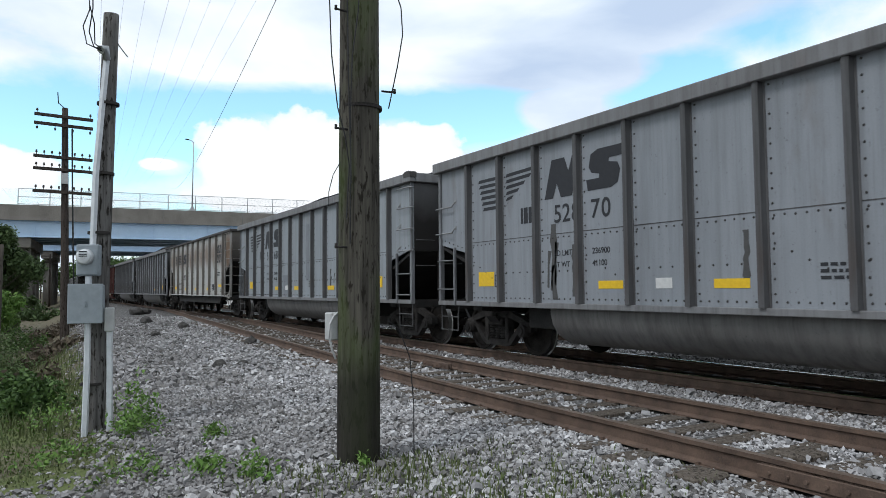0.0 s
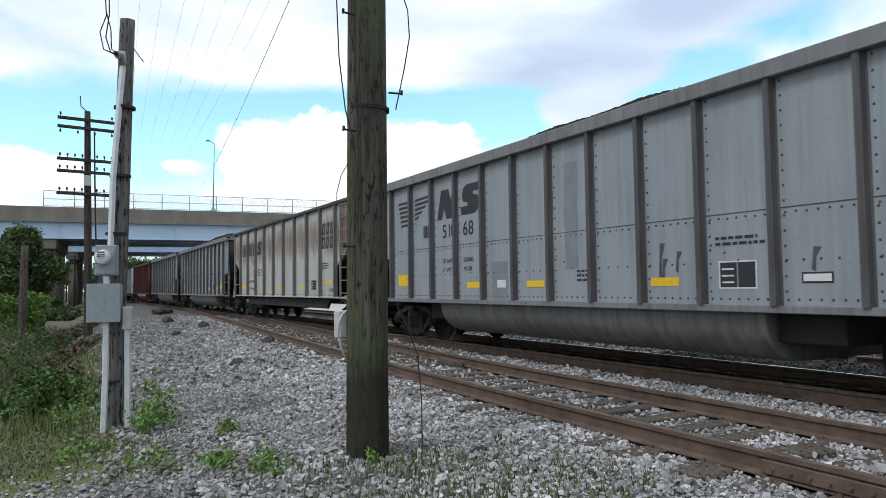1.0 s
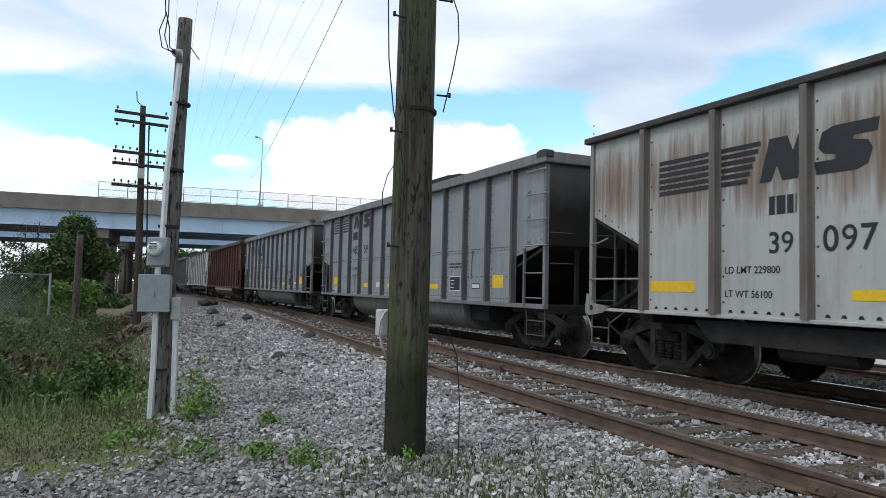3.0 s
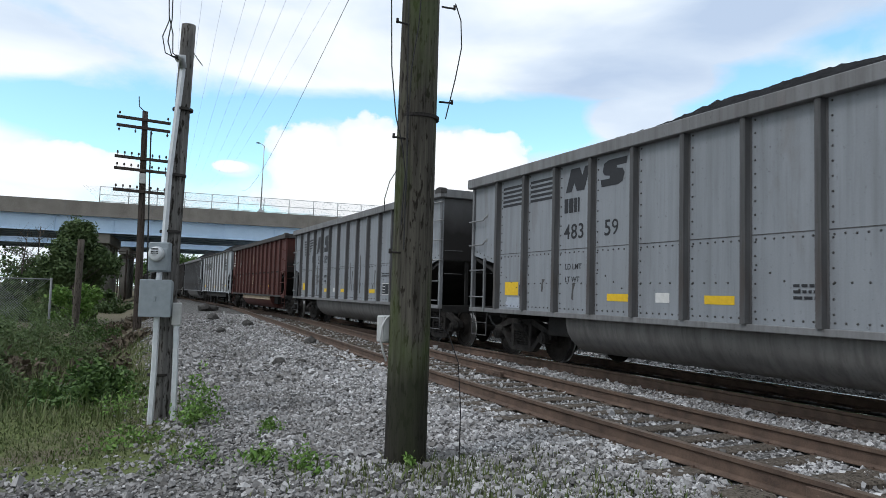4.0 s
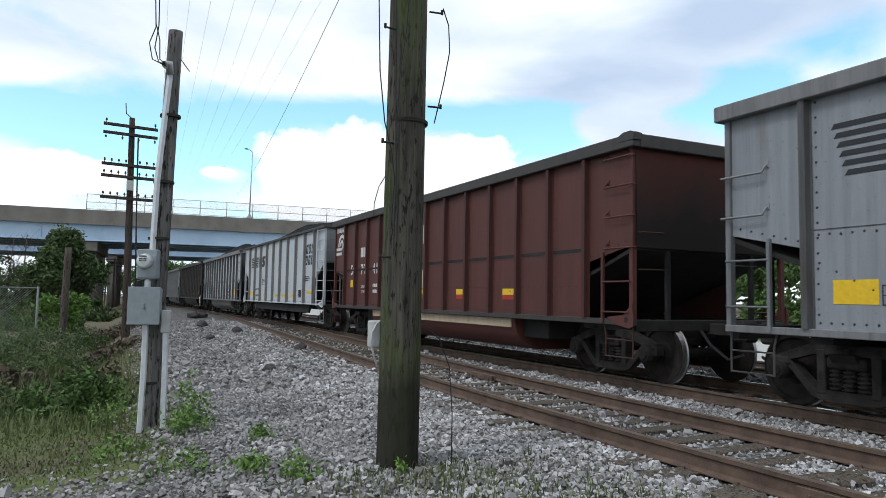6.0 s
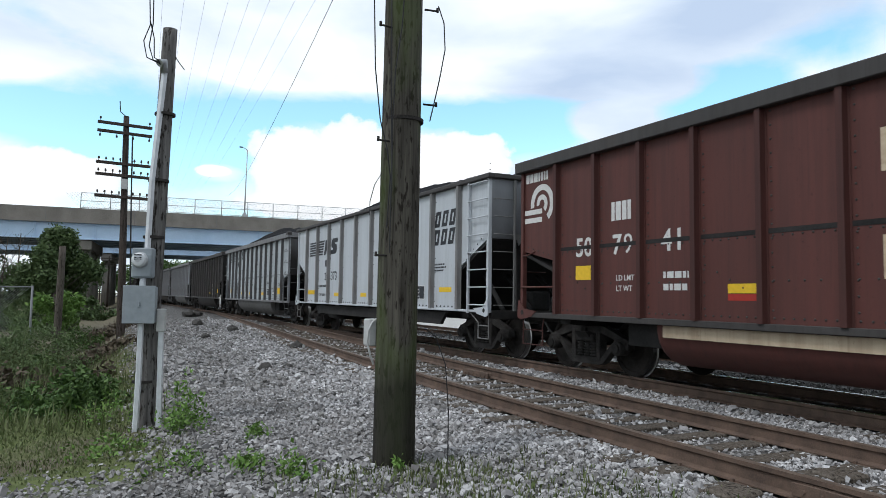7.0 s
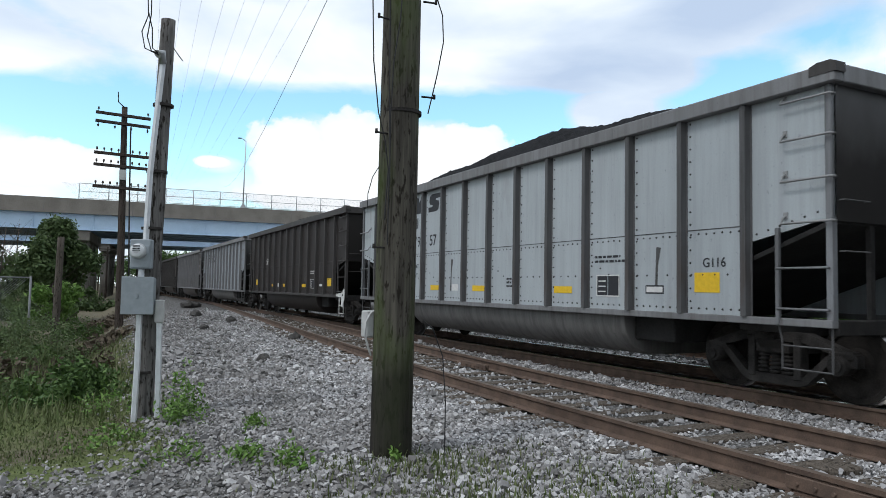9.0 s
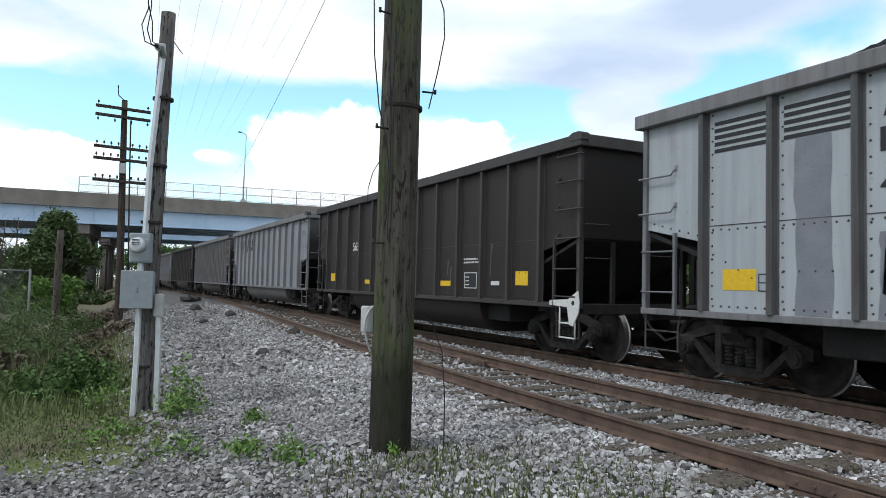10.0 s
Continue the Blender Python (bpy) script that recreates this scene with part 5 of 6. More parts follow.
        if kind == "flat":
            bm = bmesh.new()
            box(bm, -1.08, -1.03, min(s * (HL + 0.03), s * (HL + 0.08)), max(s * (HL + 0.03), s * (HL + 0.08)), SILL, rim, 0.006)
            prism(bm, [(-1.03, hi + 0.05), (-0.78, hi + 0.05), (-0.95, hi - 0.18)], s * (HL + 0.03), s * (HL + 0.06), "y")
            part("end_stile", bm, rib_paint, car)
            bm = bmesh.new()
            for x in (-1.2, -0.5, 0.5, 1.2):
                tube(bm, [(x, s * (HL - 0.12), SILL), (x * 0.8, s * (HL - 1.3), 1.75)], 0.05, 6)
            box(bm, -0.4, 0.1, s * 6.75 - 0.3, s * 6.75 + 0.3, SILL, SILL + 0.42, 0.04)
            part("end_brace", bm, M["near_black"], car)
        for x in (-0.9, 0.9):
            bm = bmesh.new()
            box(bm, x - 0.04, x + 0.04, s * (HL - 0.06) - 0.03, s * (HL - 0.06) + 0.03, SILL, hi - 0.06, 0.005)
            part("end_post", bm, M["near_black"], car)
        # coupler and hose
        bm = bmesh.new()
        box(bm, -0.09, 0.09, min(s * 7.1, s * 7.85), max(s * 7.1, s * 7.85), 0.76, 0.94, 0.015)
        box(bm, -0.17, 0.13, min(s * 7.82, s * 8.1), max(s * 7.82, s * 8.1), 0.68, 1.0, 0.04)
        part("coupler", bm, M["iron"], car)
        wire(car, "air_hose", [(-0.32, s * 7.4, 0.82), (-0.34, s * 7.6, 0.62), (-0.25, s * 7.85, 0.42), (-0.15, s * 8.05, 0.5)], 0.024, "wire")
    # underframe
    bm = bmesh.new()
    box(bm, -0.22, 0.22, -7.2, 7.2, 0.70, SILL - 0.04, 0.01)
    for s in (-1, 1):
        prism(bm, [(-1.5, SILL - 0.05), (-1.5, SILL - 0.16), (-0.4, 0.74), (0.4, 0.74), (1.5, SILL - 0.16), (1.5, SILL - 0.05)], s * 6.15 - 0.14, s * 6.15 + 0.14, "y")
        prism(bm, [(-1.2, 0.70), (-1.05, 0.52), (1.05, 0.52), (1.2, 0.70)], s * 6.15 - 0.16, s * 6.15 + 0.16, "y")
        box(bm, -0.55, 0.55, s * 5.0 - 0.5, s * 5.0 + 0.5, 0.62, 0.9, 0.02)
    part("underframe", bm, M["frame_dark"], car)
    if kind == "tub":
        bm = bmesh.new()
        half = [(-1.54, SILL - 0.02), (-1.54, 0.80), (-1.50, 0.64), (-1.41, 0.50), (-1.28, 0.39), (-1.12, 0.325), (-0.95, 0.30)]
        prof = half + [(-x, z) for x, z in half[::-1]]
        rings = []
        for y, k in ((-3.93, 0.97), (-3.88, 1.0), (3.88, 1.0), (3.93, 0.97)):
            rings.append([bm.verts.new((x * (0.92 + 0.08 * k), y, SILL - 0.02 - (SILL - 0.02 - z) * k)) for x, z in prof])
        for a, b in zip(rings, rings[1:]):
            for j in range(len(prof) - 1):
                bm.faces.new((a[j], b[j], b[j + 1], a[j + 1])).smooth = True
        bm.faces.new(rings[0])
        bm.faces.new(rings[-1][::-1])
        bmesh.ops.recalc_face_normals(bm, faces=bm.faces[:])
        part("tub", bm, paint if paint in (P_RED, P_BLACK, P_DARK) else M["tub"], car, "rounded belly tub, grimy below")
        for s in (-1, 1):
            bm = bmesh.new()
            box(bm, -1.35, 1.35, s * 4.35 - 0.41, s * 4.35 + 0.41, 0.55, SILL - 0.07, 0.02)
            part("tub_end", bm, M["near_black"], car)
    else:
        for s in (-1, 1):
            bm = bmesh.new()
            prism(bm, [(-5.2, SILL - 0.08), (-4.9, 0.62), (4.9, 0.62), (5.2, SILL - 0.08)], s * 1.50, s * 1.42, "x")
            part("side_beam", bm, M["frame_dark"], car, "dark straight side beam")
            bm = bmesh.new()
            for x in (-0.75, 0.0, 0.75):
                box(bm, x - 0.05, x + 0.05, min(s * (HL + 0.002), s * (HL + 0.075)), max(s * (HL + 0.002), s * (HL + 0.075)), hi - 0.3, TOP - 0.16, 0.008)
            part("end_stiffener", bm, end_mat, car)
        bm = bmesh.new()
        box(bm, 0.15, 0.55, -HL - 0.32, -HL - 0.08, 2.75, 3.3, 0.03)
        tube(bm, [(0.35, -HL - 0.30, 3.0), (0.35, -HL - 0.40, 3.0)], 0.03, 6)
        for k in range(12):
            a, b = k * math.pi / 6, (k + 1) * math.pi / 6
            tube(bm, [(0.35 + 0.25 * math.cos(a), -HL - 0.38, 3.0 + 0.25 * math.sin(a)), (0.35 + 0.25 * math.cos(b), -HL - 0.38, 3.0 + 0.25 * math.sin(b))], 0.015, 5)
        part("hand_brake", bm, M["frame_dark"], car, "dark hand brake gear and wheel")
        bm = bmesh.new()
        tube(bm, [(-1.3, 3.9, 0.62), (-1.3, 2.9, 0.62)], 0.16, 12)
        part("air_tank", bm, M["frame_dark"], car)
    # trucks
    for s in (-1, 1):
        for sx in (-1, 1):
            part("side_frame", SIDE_FRAME, None, car, at=pose(sx * 1.0, s * 6.15, 0, 0, 0, 0 if sx < 0 else 180))
        for dy in (-0.89, 0.89):
            part("wheelset", WHEELSET, None, car, at=pose(0, s * 6.15 + dy, WHEEL_R))
    part("coal_load", coal_mesh(seed, heap), None, car, "heaped black coal")
    if near and kind == "tub":
        bm = bmesh.new()
        box(bm, -1.6045, -1.6, -yi, yi, 2.085, 2.097)
        part("lap_seam", bm, rib_paint, car)
    if near and kind == "flat":
        bm = bmesh.new()
        y = -yi + 0.12
        while y < yi - 0.1:
            prism(bm, [(y, 1.022), (y + 0.075, 1.022), (y + 0.055, 1.058), (y + 0.02, 1.058)], -1.603, -1.6, "x")
            y += 0.192
        tagged(part("drain_slots", bm, M["near_black"], car), kind="stuff")
    # rivets
    if near:
        spots = []
        for k in range(bays):
            y0, y1 = yi - k * pitch, yi - (k + 1) * pitch
            for j in range(1, 8):
                y = y0 + (y1 - y0) * j / 8
                if kind == "tub":
                    spots.append((y, 1.06))
                if kind == "tub":
                    spots.append((y, 2.03 + 0.004 * ((j * 7) % 3)))
            if kind == "tub":
                for j in range(4):
                    spots.append((y0 - 0.13 - 0.2 * j, 1.72 - 0.1 * j if k % 3 == 0 else 1.5))
            for j in range(15 if kind == "tub" else 8):
                spots.append((y0 - 0.115, 1.15 + (0.17 if kind == "tub" else 0.33) * j))
        for s in (-1, 1):
            for j in range(12):
                spots.append((s * (HL - 0.03), hi + 0.05 + 0.13 * j))
            for j in range(6):
                spots.append((s * (HL - 0.2 - 0.16 * j), hi + 0.06 - (hi - lo) * j / 6))
        tagged(part("riveting", rivet_mesh(spots, M["rivet"]), None, car), kind="stuff")
    return car


def wing_mark(car, d, z, h=0.62):
    """Fading stripes and two slanted blocks."""
    for side in (0, 1):
        for k in range(6):
            zz = z + h - (k + 1) * 0.105
            x0 = 0.0 + 0.03 * k - 0.02 if side == 0 else 0.86
            x1 = 0.72 if side == 0 else 1.72 - 0.17 * k
            shape(car, "logo_stripe", [(x0 + 0.0, zz), (x1, zz + (0.03 if side else 0.0)), (x1 + 0.06, zz + 0.06 + (0.03 if side else 0)), (x0 + 0.04, zz + 0.06)], d - 0.0, 0.0)
    n_block(car, d + 1.95, z, 0.78, 0.62)
    s_block(car, d + 2.95, z + 0.02, 0.75, 0.6)


def s_block(car, d, z, w, h, mat="black_paint"):
    """A leaning rounded emblem block, slit from both sides."""
    u = [(0.04, 0.0), (0.70, 0.0), (0.88, 0.10), (0.95, 0.40), (0.88, 0.58), (0.64, 0.64), (0.66, 0.73), (1.02, 0.73), (1.06, 1.0), (0.34, 1.0), (0.14, 0.90), (0.08, 0.58), (0.16, 0.44), (0.38, 0.38), (0.36, 0.28), (0.0, 0.28)]
    shape(car, "logo_block", [(x * w, y * h) for x, y in u], d, z, mat)


def n_block(car, d, z, w, h, mat="black_paint"):
    """A leaning emblem block with a wedge cut from its foot and one from its head."""
    u = [(0.0, 0.0), (0.27, 0.0), (0.40, 0.36), (0.52, 0.0), (0.86, 0.0), (1.12, 1.0), (0.88, 1.0), (0.76, 0.64), (0.64, 1.0), (0.24, 1.0)]
    shape(car, "logo_block", [(x * w, y * h) for x, y in u], d, z, mat)


def hollow_block(car, d, z, w, h, lean=0.07, t=0.075):
    """A leaning emblem block with an open middle."""
    bm = bmesh.new()
    for x0, x1, z0, z1 in ((0, w, 0, t), (0, w, h - t, h), (0, t * 1.15, t, h - t), (w - t * 1.15, w, t, h - t)):
        k = lean / h
        prism(bm, [(x0 + k * z0, z0), (x1 + k * z0, z0), (x1 + k * z1, z1), (x0 + k * z1, z1)], 0, 0.002, "z")
    part("logo_block", bm, M["black_paint"], car, "", on_side(d, z, 0.003))


def common_marks(car, seed, kind, paint_mat="black_paint", flat_spots=(4.5, 7.15, 9.95)):
    rnd = random.Random(seed)
    patch(car, 1.42, 1.27, *((0.50, 0.26) if kind == "tub" else (0.85, 0.15)))
    for d in (4.62, 6.65, 9.56) if kind == "tub" else flat_spots:
        patch(car, d, 1.22, 0.50, 0.115)
    if kind == "tub":
        patch(car, 12.72, 1.27, 0.42, 0.26)
    else:
        patch(car, 12.4, 1.36, 0.62, 0.11)
    if kind == "tub":
        frame_bm = bmesh.new()
        for a in ((0, 0.26, 0, 0.014), (0, 0.26, 0.20, 0.214), (0, 0.014, 0.014, 0.20), (0.246, 0.26, 0.014, 0.20), (0.014, 0.246, 0.10, 0.112)):
            box(frame_bm, a[0], a[1], a[2], a[3], 0, 0.002)
        part("stencil_box", frame_bm, M[paint_mat], car, "small outlined stencil box", on_side(1.95, 1.26, 0.003))
        bars(car, 8.0, 1.45, 0.55, 3, paint_mat)
        bars(car, 10.66, 1.78, 0.7, 2, paint_mat)
        patch(car, 5.72, 1.22, 0.28, 0.14, "white_paint", "notice_plate")
        plate = patch(car, 11.8, 1.24, 0.36, 0.12, "black_paint", "data_plate")
        bm = bmesh.new()
        box(bm, 0.02, 0.34, 0.02, 0.10, 0.002, 0.004)
        part("plate_face", bm, M["white_paint"], plate)
    bm = bmesh.new()
    for x in (0, 0.26):
        box(bm, x, x + 0.24, 0, 0.30, 0, 0.003)
    fr = part("stencil_panel", bm, M["black_paint"], car, "black consolidated stencil panel", on_side(10.72 if kind == "tub" else 11.08, 1.20, 0.003))
    bm = bmesh.new()
    for a in ((0, 0.5, -0.018, 0), (0, 0.5, 0.30, 0.318), (-0.018, 0, -0.018, 0.318), (0.5, 0.518, -0.018, 0.318)):
        box(bm, a[0], a[1], a[2], a[3], 0, 0.004)
    for k in range(3):
        box(bm, 0.03, 0.20, 0.05 + 0.08 * k, 0.07 + 0.08 * k, 0.003, 0.005)
    part("stencil_border", bm, M["white_paint"], fr)
    # repaint patches and drips
    for k in range(rnd.randint(3, 6)):
        d = rnd.choice([2.4, 3.4, 5.5, 7.6, 9.7, 11.7]) + rnd.uniform(0, 0.35)
        if kind == "tub":
            h = rnd.uniform(0.15, 0.7)
            shape(car, "paint_drip", [(0, 0), (0.05, -0.02), (0.06, h * 0.6), (0.12, h), (0.03, h * 1.02)], d, rnd.uniform(1.1, 1.5), "drip", 0.002)


def smear(car, d, z0, z1, w, seed, mat="drip"):
    """An irregular run of tar or patch paint down the side."""
    rnd = random.Random(seed)
    n = 9
    rough = 0.35 if mat == "drip" else 0.10
    left = [(rnd.uniform(0, rough) * w, z0 + (z1 - z0) * k / n) for k in range(n + 1)]
    right = [(w * rnd.uniform(1 - rough, 1.0), z0 + (z1 - z0) * k / n) for k in range(n + 1)]
    shape(car, "stain", left + right[::-1], d, 0, mat, 0.002)


M["patch_grey"] = mottled("patch_paint", (0.15, 0.16, 0.175), (0.20, 0.21, 0.23), 3, 40, 0.65)
M["patch_pale"] = mottled("pale_patch_paint", (0.30, 0.33, 0.38), (0.38, 0.41, 0.46), 6, 40, 0.65)
M["rivet"] = plain("dark_rivet", (0.05, 0.047, 0.045), 0.7)
M["grab"] = plain("grey_bar", (0.24, 0.24, 0.24), 0.6)
B_GREY = car_paint("scuffed_grey_bar", (0.20, 0.205, 0.215), (0.05, 0.048, 0.046), (0.06, 0.04, 0.03), 0.6, 0.8)
# Worn rib paints, darker than the sheets to include shade on the ribs' sides
R_GREY = car_paint("worn_shaded_grey_rib", (0.105, 0.104, 0.106), (0.028, 0.026, 0.025), (0.06, 0.035, 0.025), 0.7, 0.95)
R_WHITE = car_paint("worn_shaded_white_rib", (0.21, 0.208, 0.205), (0.06, 0.055, 0.05), (0.10, 0.045, 0.025), 0.7, 0.7)
R_RUSTY = car_paint("rust_worn_shaded_rib", (0.17, 0.155, 0.14), (0.06, 0.05, 0.043), (0.075, 0.035, 0.02), 0.8, 0.8)
R_RED = car_paint("worn_shaded_red_rib", (0.07, 0.024, 0.02), (0.03, 0.017, 0.015), (0.05, 0.02, 0.015), 0.6, 0.8)
M["drip"] = plain("tar_drip", (0.07, 0.068, 0.066), 0.6)
E_GREY, E_WHITE = graded_end("graded_grey_end", (0.165, 0.163, 0.165), 0.35, 0.72), graded_end("graded_white_end", (0.27, 0.28, 0.295), 0.10, 0.38)
E_RUSTY = graded_end("graded_rusty_end", (0.20, 0.18, 0.16), 0.35, 0.5)
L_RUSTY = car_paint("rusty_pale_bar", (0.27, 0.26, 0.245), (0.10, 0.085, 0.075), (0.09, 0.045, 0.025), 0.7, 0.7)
E_RED, E_BLACK = graded_end("graded_red_end", (0.13, 0.035, 0.025)), graded_end("graded_black_end", (0.03, 0.027, 0.025))
C_GREY = car_paint("worn_chord_paint", (0.20, 0.20, 0.205), (0.08, 0.075, 0.07), (0.09, 0.05, 0.03), 0.4, 0.6)
C_DARK = car_paint("sooty_chord_paint", (0.055, 0.05, 0.048), (0.03, 0.027, 0.025), (0.05, 0.03, 0.02), 0.4, 0.6)


def grey_car(label, seed, number, mark, heap, paint=None, code=""):
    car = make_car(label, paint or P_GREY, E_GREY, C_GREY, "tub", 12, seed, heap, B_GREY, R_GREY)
    if mark == "wing":
        wing_mark(car, 1.45, 2.66)
        bars(car, 2.75, 2.32, 0.45, 1, "black_paint", 0.27)
        letters(car, number[0], 3.62, 2.27, 0.40)
        letters(car, number[1], 4.48, 2.27, 0.40)
        for z, a in ((1.74, "236900"), (1.56, "41100")):
            letters(car, "LD LMT" if z > 1.6 else "LT WT", 3.62, z, 0.125, bold=0.001)
            letters(car, a, 4.50, z, 0.125, bold=0.001)
    else:
        for d0, w in ((1.28, 0.83), (2.30, 0.86)):
            for k in range(5):
                patch(car, d0, 3.38 - 0.088 * k, w, 0.05, "black_paint", "logo_stripe")
        n_block(car, 3.45, 3.08, 0.62, 0.40)
        s_block(car, 4.42, 3.06, 0.62, 0.42)
        bars(car, 3.42, 2.72, 0.55, 1, "black_paint", 0.25)
        letters(car, number[0], 3.42, 2.27, 0.36)
        letters(car, number[1], 4.52, 2.27, 0.36)
        letters(car, "LD LMT", 3.46, 1.74, 0.14, bold=0.001)
        letters(car, "LT WT", 3.46, 1.52, 0.14, bold=0.001)
    common_marks(car, seed, "tub")
    if code:
        letters(car, code, 12.86, 1.60, 0.17, bold=0.002)
    return car


def gon_car(label, seed, number, paint, heap, weights, spots, code=""):
    clean = paint is P_WHITE
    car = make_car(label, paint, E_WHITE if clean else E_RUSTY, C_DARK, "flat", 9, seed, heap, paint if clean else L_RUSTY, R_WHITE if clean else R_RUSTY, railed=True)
    for d0, w in ((1.58, 1.0), (2.72, 0.62)):
        for k in range(6):
            patch(car, d0, 3.08 - 0.088 * k, w - (0.04 * k if d0 > 2 else 0), 0.06, "black_paint", "logo_stripe")
    n_block(car, 3.32, 2.62, 0.62, 0.52)
    s_block(car, 4.06, 2.62, 0.72, 0.52)
    bars(car, 3.46, 2.22, 0.45, 1, "black_paint", 0.22)
    letters(car, number[0], 3.44, 1.76, 0.36)
    letters(car, number[1], 4.16, 1.76, 0.40)
    letters(car, "LD LMT " + weights[0], 2.78, 1.52, 0.125, bold=0.001)
    letters(car, "LT WT " + weights[1], 2.78, 1.22, 0.125, bold=0.001)
    # two rows of slanted blocks near the leading end
    for row, z in enumerate((2.86, 2.44)):
        for k in range(3):
            hollow_block(car, 12.10 + 0.375 * k - 0.05 * row, z, 0.27, 0.36, 0.10, 0.085)
    bars(car, 12.15, 1.98, 0.6, 3)
    common_marks(car, seed, "flat", flat_spots=spots)
    if code:
        letters(car, code, 12.72, 1.14, 0.15, bold=0.002)
    return car


def red_car(label, seed, heap):
    car = make_car(label, P_RED, E_RED, C_DARK, "tub", 12, seed, heap, P_RED, R_RED, railed=True)
    bars(car, 0.12, 3.36, 0.85, 1, "white_paint", 0.16)
    # nested arcs with two tails
    for r0, r1 in ((0.36, 0.25), (0.17, 0.08)):
        arc = [(0.55 + r0 * math.cos(a), 0.32 + r0 * math.sin(a)) for a in [math.pi * (1.05 - 1.35 * k / 14) for k in range(15)]]
        arc += [(0.55 + r1 * math.cos(a), 0.32 + r1 * math.sin(a)) for a in [math.pi * (-0.30 + 1.35 * k / 14) for k in range(15)]]
        shape(car, "logo_arc", arc, 0.08, 2.62, "white_paint")
    for k in range(2):
        patch(car, 0.08, 2.62 + 0.15 * k, 0.55, 0.09, "white_paint", "logo_stripe")
    bars(car, 2.52, 2.46, 0.5, 1, "white_paint", 0.29)
    for s, d in (("50", 1.62), ("79", 2.54), ("41", 3.58)):
        letters(car, s, d, 1.95, 0.42, "white_paint", 0.009)
    letters(car, "LD LMT", 2.62, 1.54, 0.12, "white_paint", 0.001)
    letters(car, "LT WT", 2.62, 1.38, 0.12, "white_paint", 0.001)
    bars(car, 3.62, 1.56, 0.5, 2, "white_paint", 0.09, 0.17)
    patch(car, 1.62, 1.56, 0.5, 0.23)
    for d in (4.74, 6.8, 8.9, 10.9):
        patch(car, d, 1.35, 0.5, 0.12)
        patch(car, d, 1.26, 0.5, 0.08, "red_tape")
    for d, z in ((7.0, 2.6), (7.0, 1.5)):
        patch(car, d - 0.3, z, 0.7, 0.45, "tan", "repaint_patch")
    bm = bmesh.new()
    box(bm, -1.606, -1.6, -6.2, 6.2, 2.06, 2.12)
    part("seam", bm, M["near_black"], car, "dark rubbed seam")
    bm = bmesh.new()
    box(bm, -1.556, -1.534, -3.8, 3.8, 0.73, 0.895)
    part("tub_band", bm, M["tan"], car, "tan weathered band along the tub")
    return car


M["tan"] = car_paint("tan_band", (0.52, 0.42, 0.30), (0.25, 0.17, 0.11), (0.15, 0.06, 0.03), 0.6, 0.5)

TRAIN = []       # cars with the place of their trailing ends at the start
TRAIN.append((grey_car("grey coal gondola with black stripes and rounded tub", 101, ("528", "70"), "wing", 0.40), 12.45))
TRAIN.append((grey_car("pale grey coal gondola heaped with coal", 102, ("510", "68"), "wing", 0.62, P_PALE), 28.35))
TRAIN.append((gon_car("rust-streaked white coal gondola with straight side beam", 103, ("39", "097"), P_RUSTY, 0.40, ("229800", "56100"), (4.5, 7.15, 9.95), "G-85R"), 44.60))
TRAIN.append((grey_car("grey coal gondola with stripes along its top", 104, ("483", "59"), "top", 0.70), 60.60))
TRAIN.append((grey_car("grey coal gondola with black drips on its side", 105, ("526", "89"), "wing", 0.40, None, "G119"), 76.90))
TRAIN.append((red_car("oxide red coal gondola with white lettering", 106, 0.42), 93.33))
TRAIN.append((gon_car("white coal gondola with black block lettering", 107, ("23", "373"), P_WHITE, 0.78, ("230100", "55900"), (4.55, 7.1, 8.5, 9.9)), 109.23))
TRAIN.append((grey_car("pale grey coal gondola with patched side", 108, ("479", "57"), "top", 0.90, P_LIGHT, "G116"), 125.34))
for _c, _d, _z0, _z1, _w, _m in ((0, 3.50, 1.05, 2.25, 0.20, "drip"), (0, 4.02, 1.1, 1.9, 0.12, "drip"), (0, 7.05, 1.3, 1.9, 0.12, "drip"), (4, 3.52, 1.05, 2.2, 0.16, "drip"),
                                 (4, 7.05, 1.0, 1.55, 0.13, "drip"), (4, 7.62, 1.3, 2.2, 0.10, "drip"), (4, 8.6, 1.2, 2.4, 0.14, "drip"), (7, 2.42, 1.0, 3.05, 0.50, "patch_grey"),
                                 (7, 3.38, 1.0, 1.9, 0.4, "patch_grey"), (3, 1.45, 1.03, 1.23, 0.55, "patch_pale"), (1, 5.5, 1.0, 1.7, 0.6, "patch_grey"), (1, 7.7, 1.5, 3.2, 0.35, "patch_grey")):
    smear(TRAIN[_c][0], _d, _z0, _z1, _w, int(_d * 100), _m)
_dark = make_car("sooty black coal gondola with yellow patches", P_BLACK, E_BLACK, C_DARK, "tub", 12, 109, 0.55, C_DARK, C_DARK)
letters(_dark, "565", 3.5, 2.2, 0.36, "white_paint")
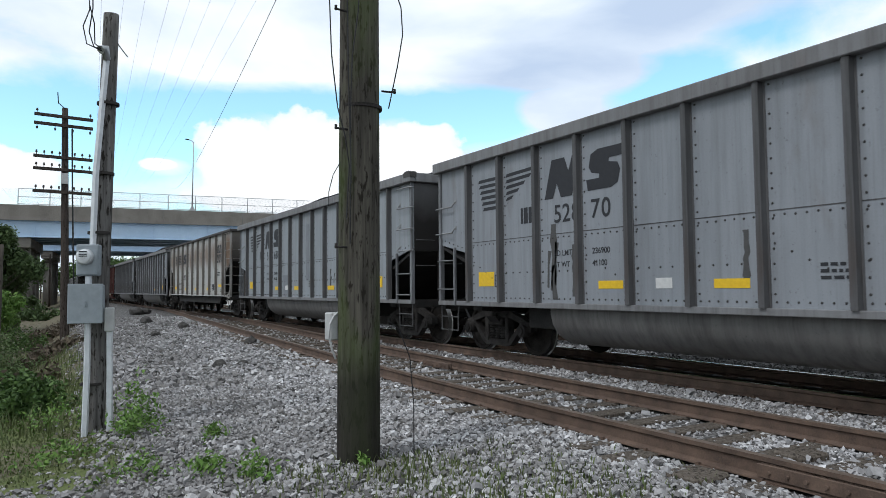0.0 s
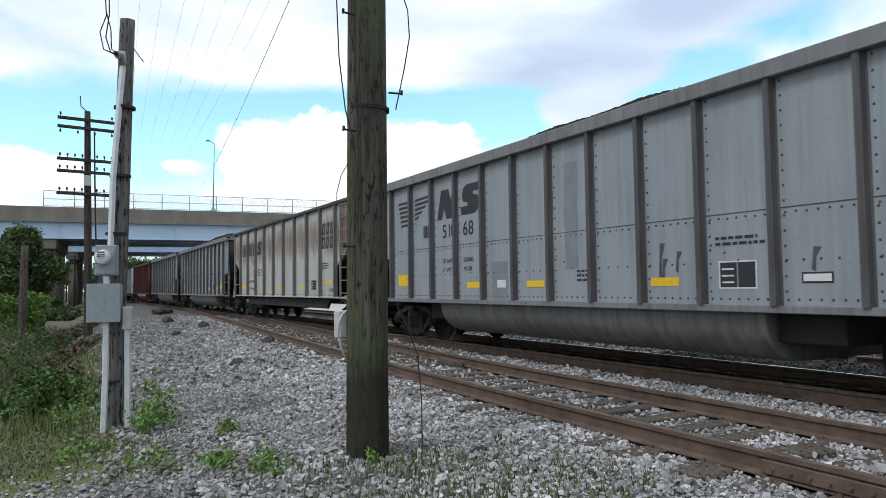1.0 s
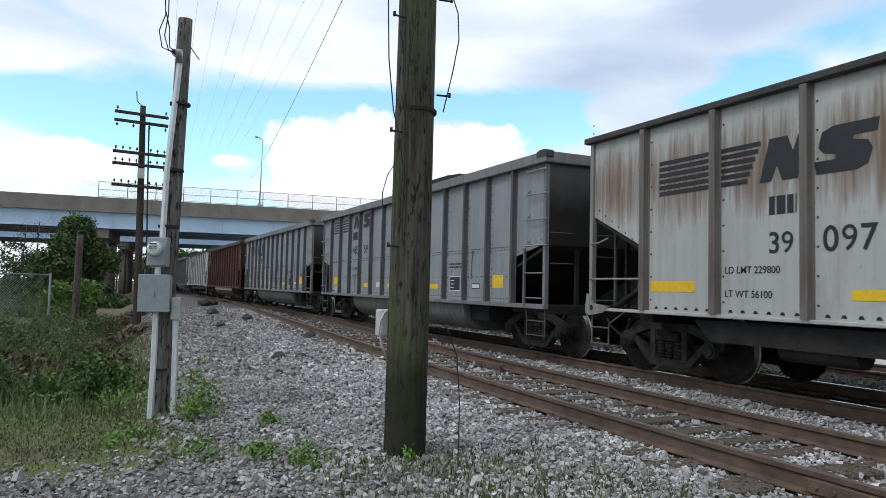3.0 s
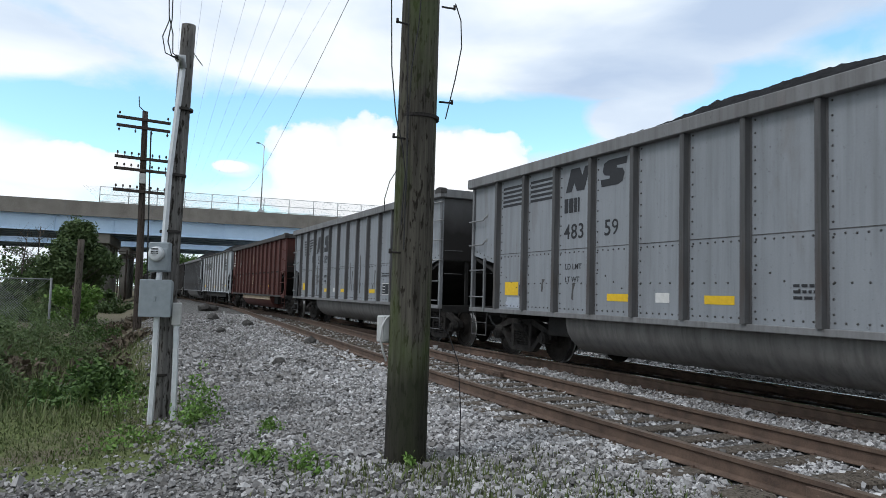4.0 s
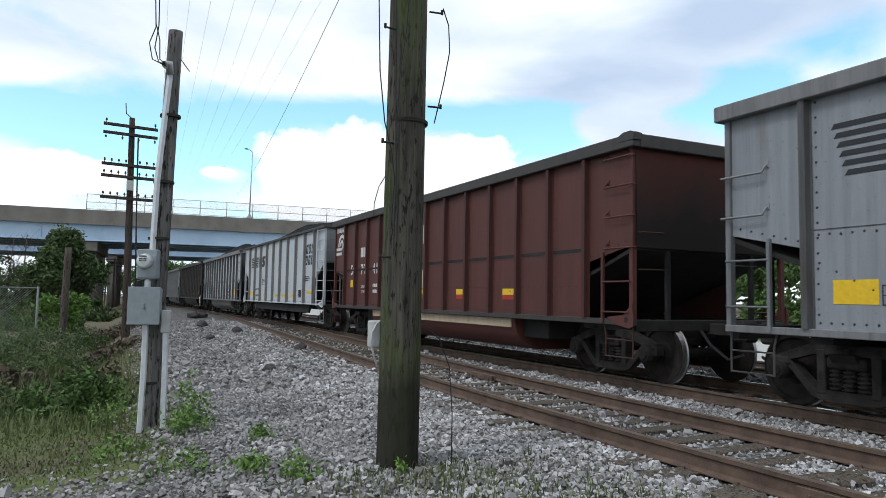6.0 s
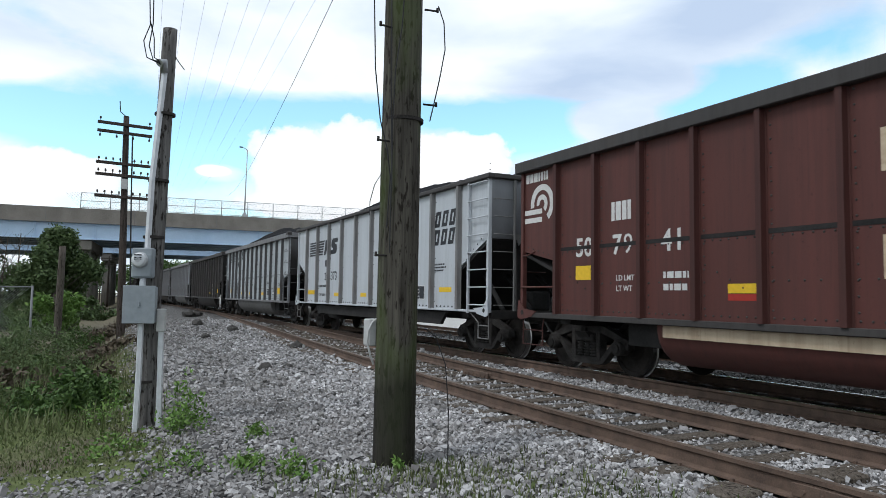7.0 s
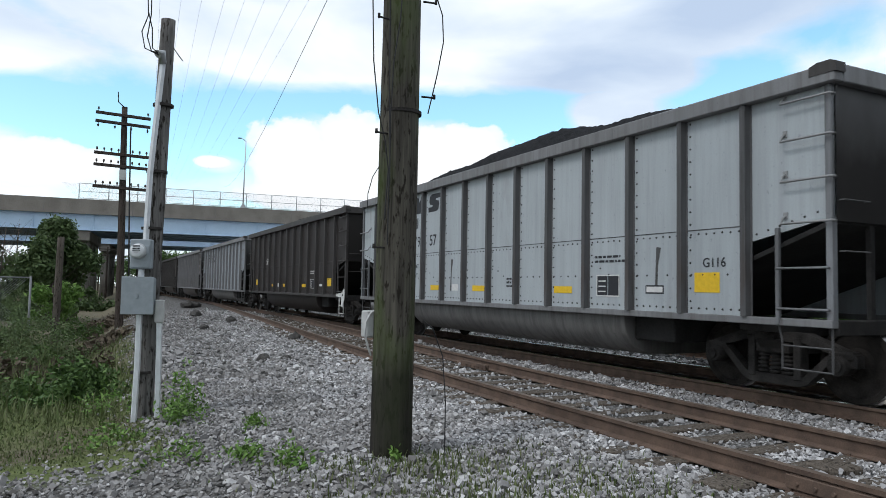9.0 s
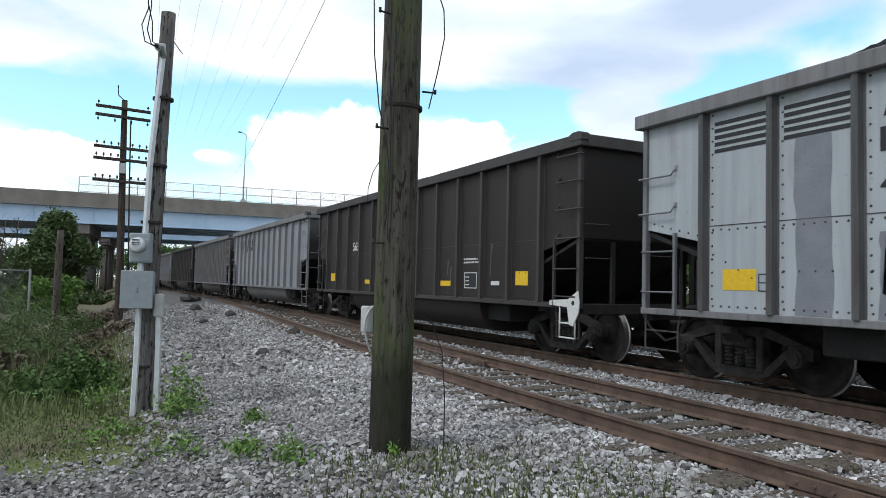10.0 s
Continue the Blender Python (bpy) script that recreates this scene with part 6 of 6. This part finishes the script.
_bm = bmesh.new()
prism(_bm, [(-7.38, 1.20), (-7.42, 1.02), (-7.40, 0.84), (-7.26, 0.62), (-7.16, 0.64), (-7.10, 0.93), (-6.60, 0.95), (-6.60, 1.03), (-7.12, 1.06)], -1.69, -1.672, "x")
_plate = part("corner_plate", _bm, M["white_paint"], _dark, "white-painted corner bracket")
_bm = bmesh.new()
tube(_bm, [(-1.689, -7.26, 1.0), (-1.694, -7.26, 1.0)], 0.04, 10)
part("plate_hole", _bm, M["near_black"], _plate)
_bm = bmesh.new()
for _z in (0.42, 0.66):
    tube(_bm, [(-1.66, -7.28, _z), (-1.66, -6.86, _z)], 0.015, 6)
for _y in (-7.28, -6.86):
    tube(_bm, [(-1.66, _y, 0.41), (-1.66, _y, 0.95)], 0.015, 6)
part("white_step", _bm, M["white_paint"], _dark, "white-painted bar step")
common_marks(_dark, 109, "tub", "white_paint")
TRAIN.append((_dark, 141.5))
_rest = [("weathered grey coal gondola", P_GREY, E_GREY, C_GREY), ("weathered dark grey coal gondola", P_DARK, E_GREY, C_GREY), ("sooty brown coal gondola", P_DARK, E_BLACK, C_DARK),
         ("weathered grey coal gondola", P_GREY, E_GREY, C_GREY), ("sooty black coal gondola", P_BLACK, E_BLACK, C_DARK), ("sooty brown coal gondola", P_DARK, E_BLACK, C_DARK)]
for _k, (_l, _p, _e, _c) in enumerate(_rest):
    _car = make_car(_l, _p, _e, _c, "tub", 12, 110 + _k, 0.5, _c, _c, near=False)
    if _k == 0:
        wing_mark(_car, 1.45, 2.66)
    TRAIN.append((_car, 157.65 + 16.15 * _k))


# ---- movement ----
def motions():
    turn = math.degrees(SPEED / WHEEL_R)
    for car, end in TRAIN:
        walk(car, [(t, pose(TX, end - HL - SPEED * t, RZ)) for t in [0.5 * k - 0.5 for k in range(23)]])
        for ob in car.children:
            if ob.name.startswith("wheelset"):
                y = ob.location.y
                walk(ob, [(k / FPS, pose(0, y, WHEEL_R, turn * k / FPS)) for k in range(-1, 303)])


motions()
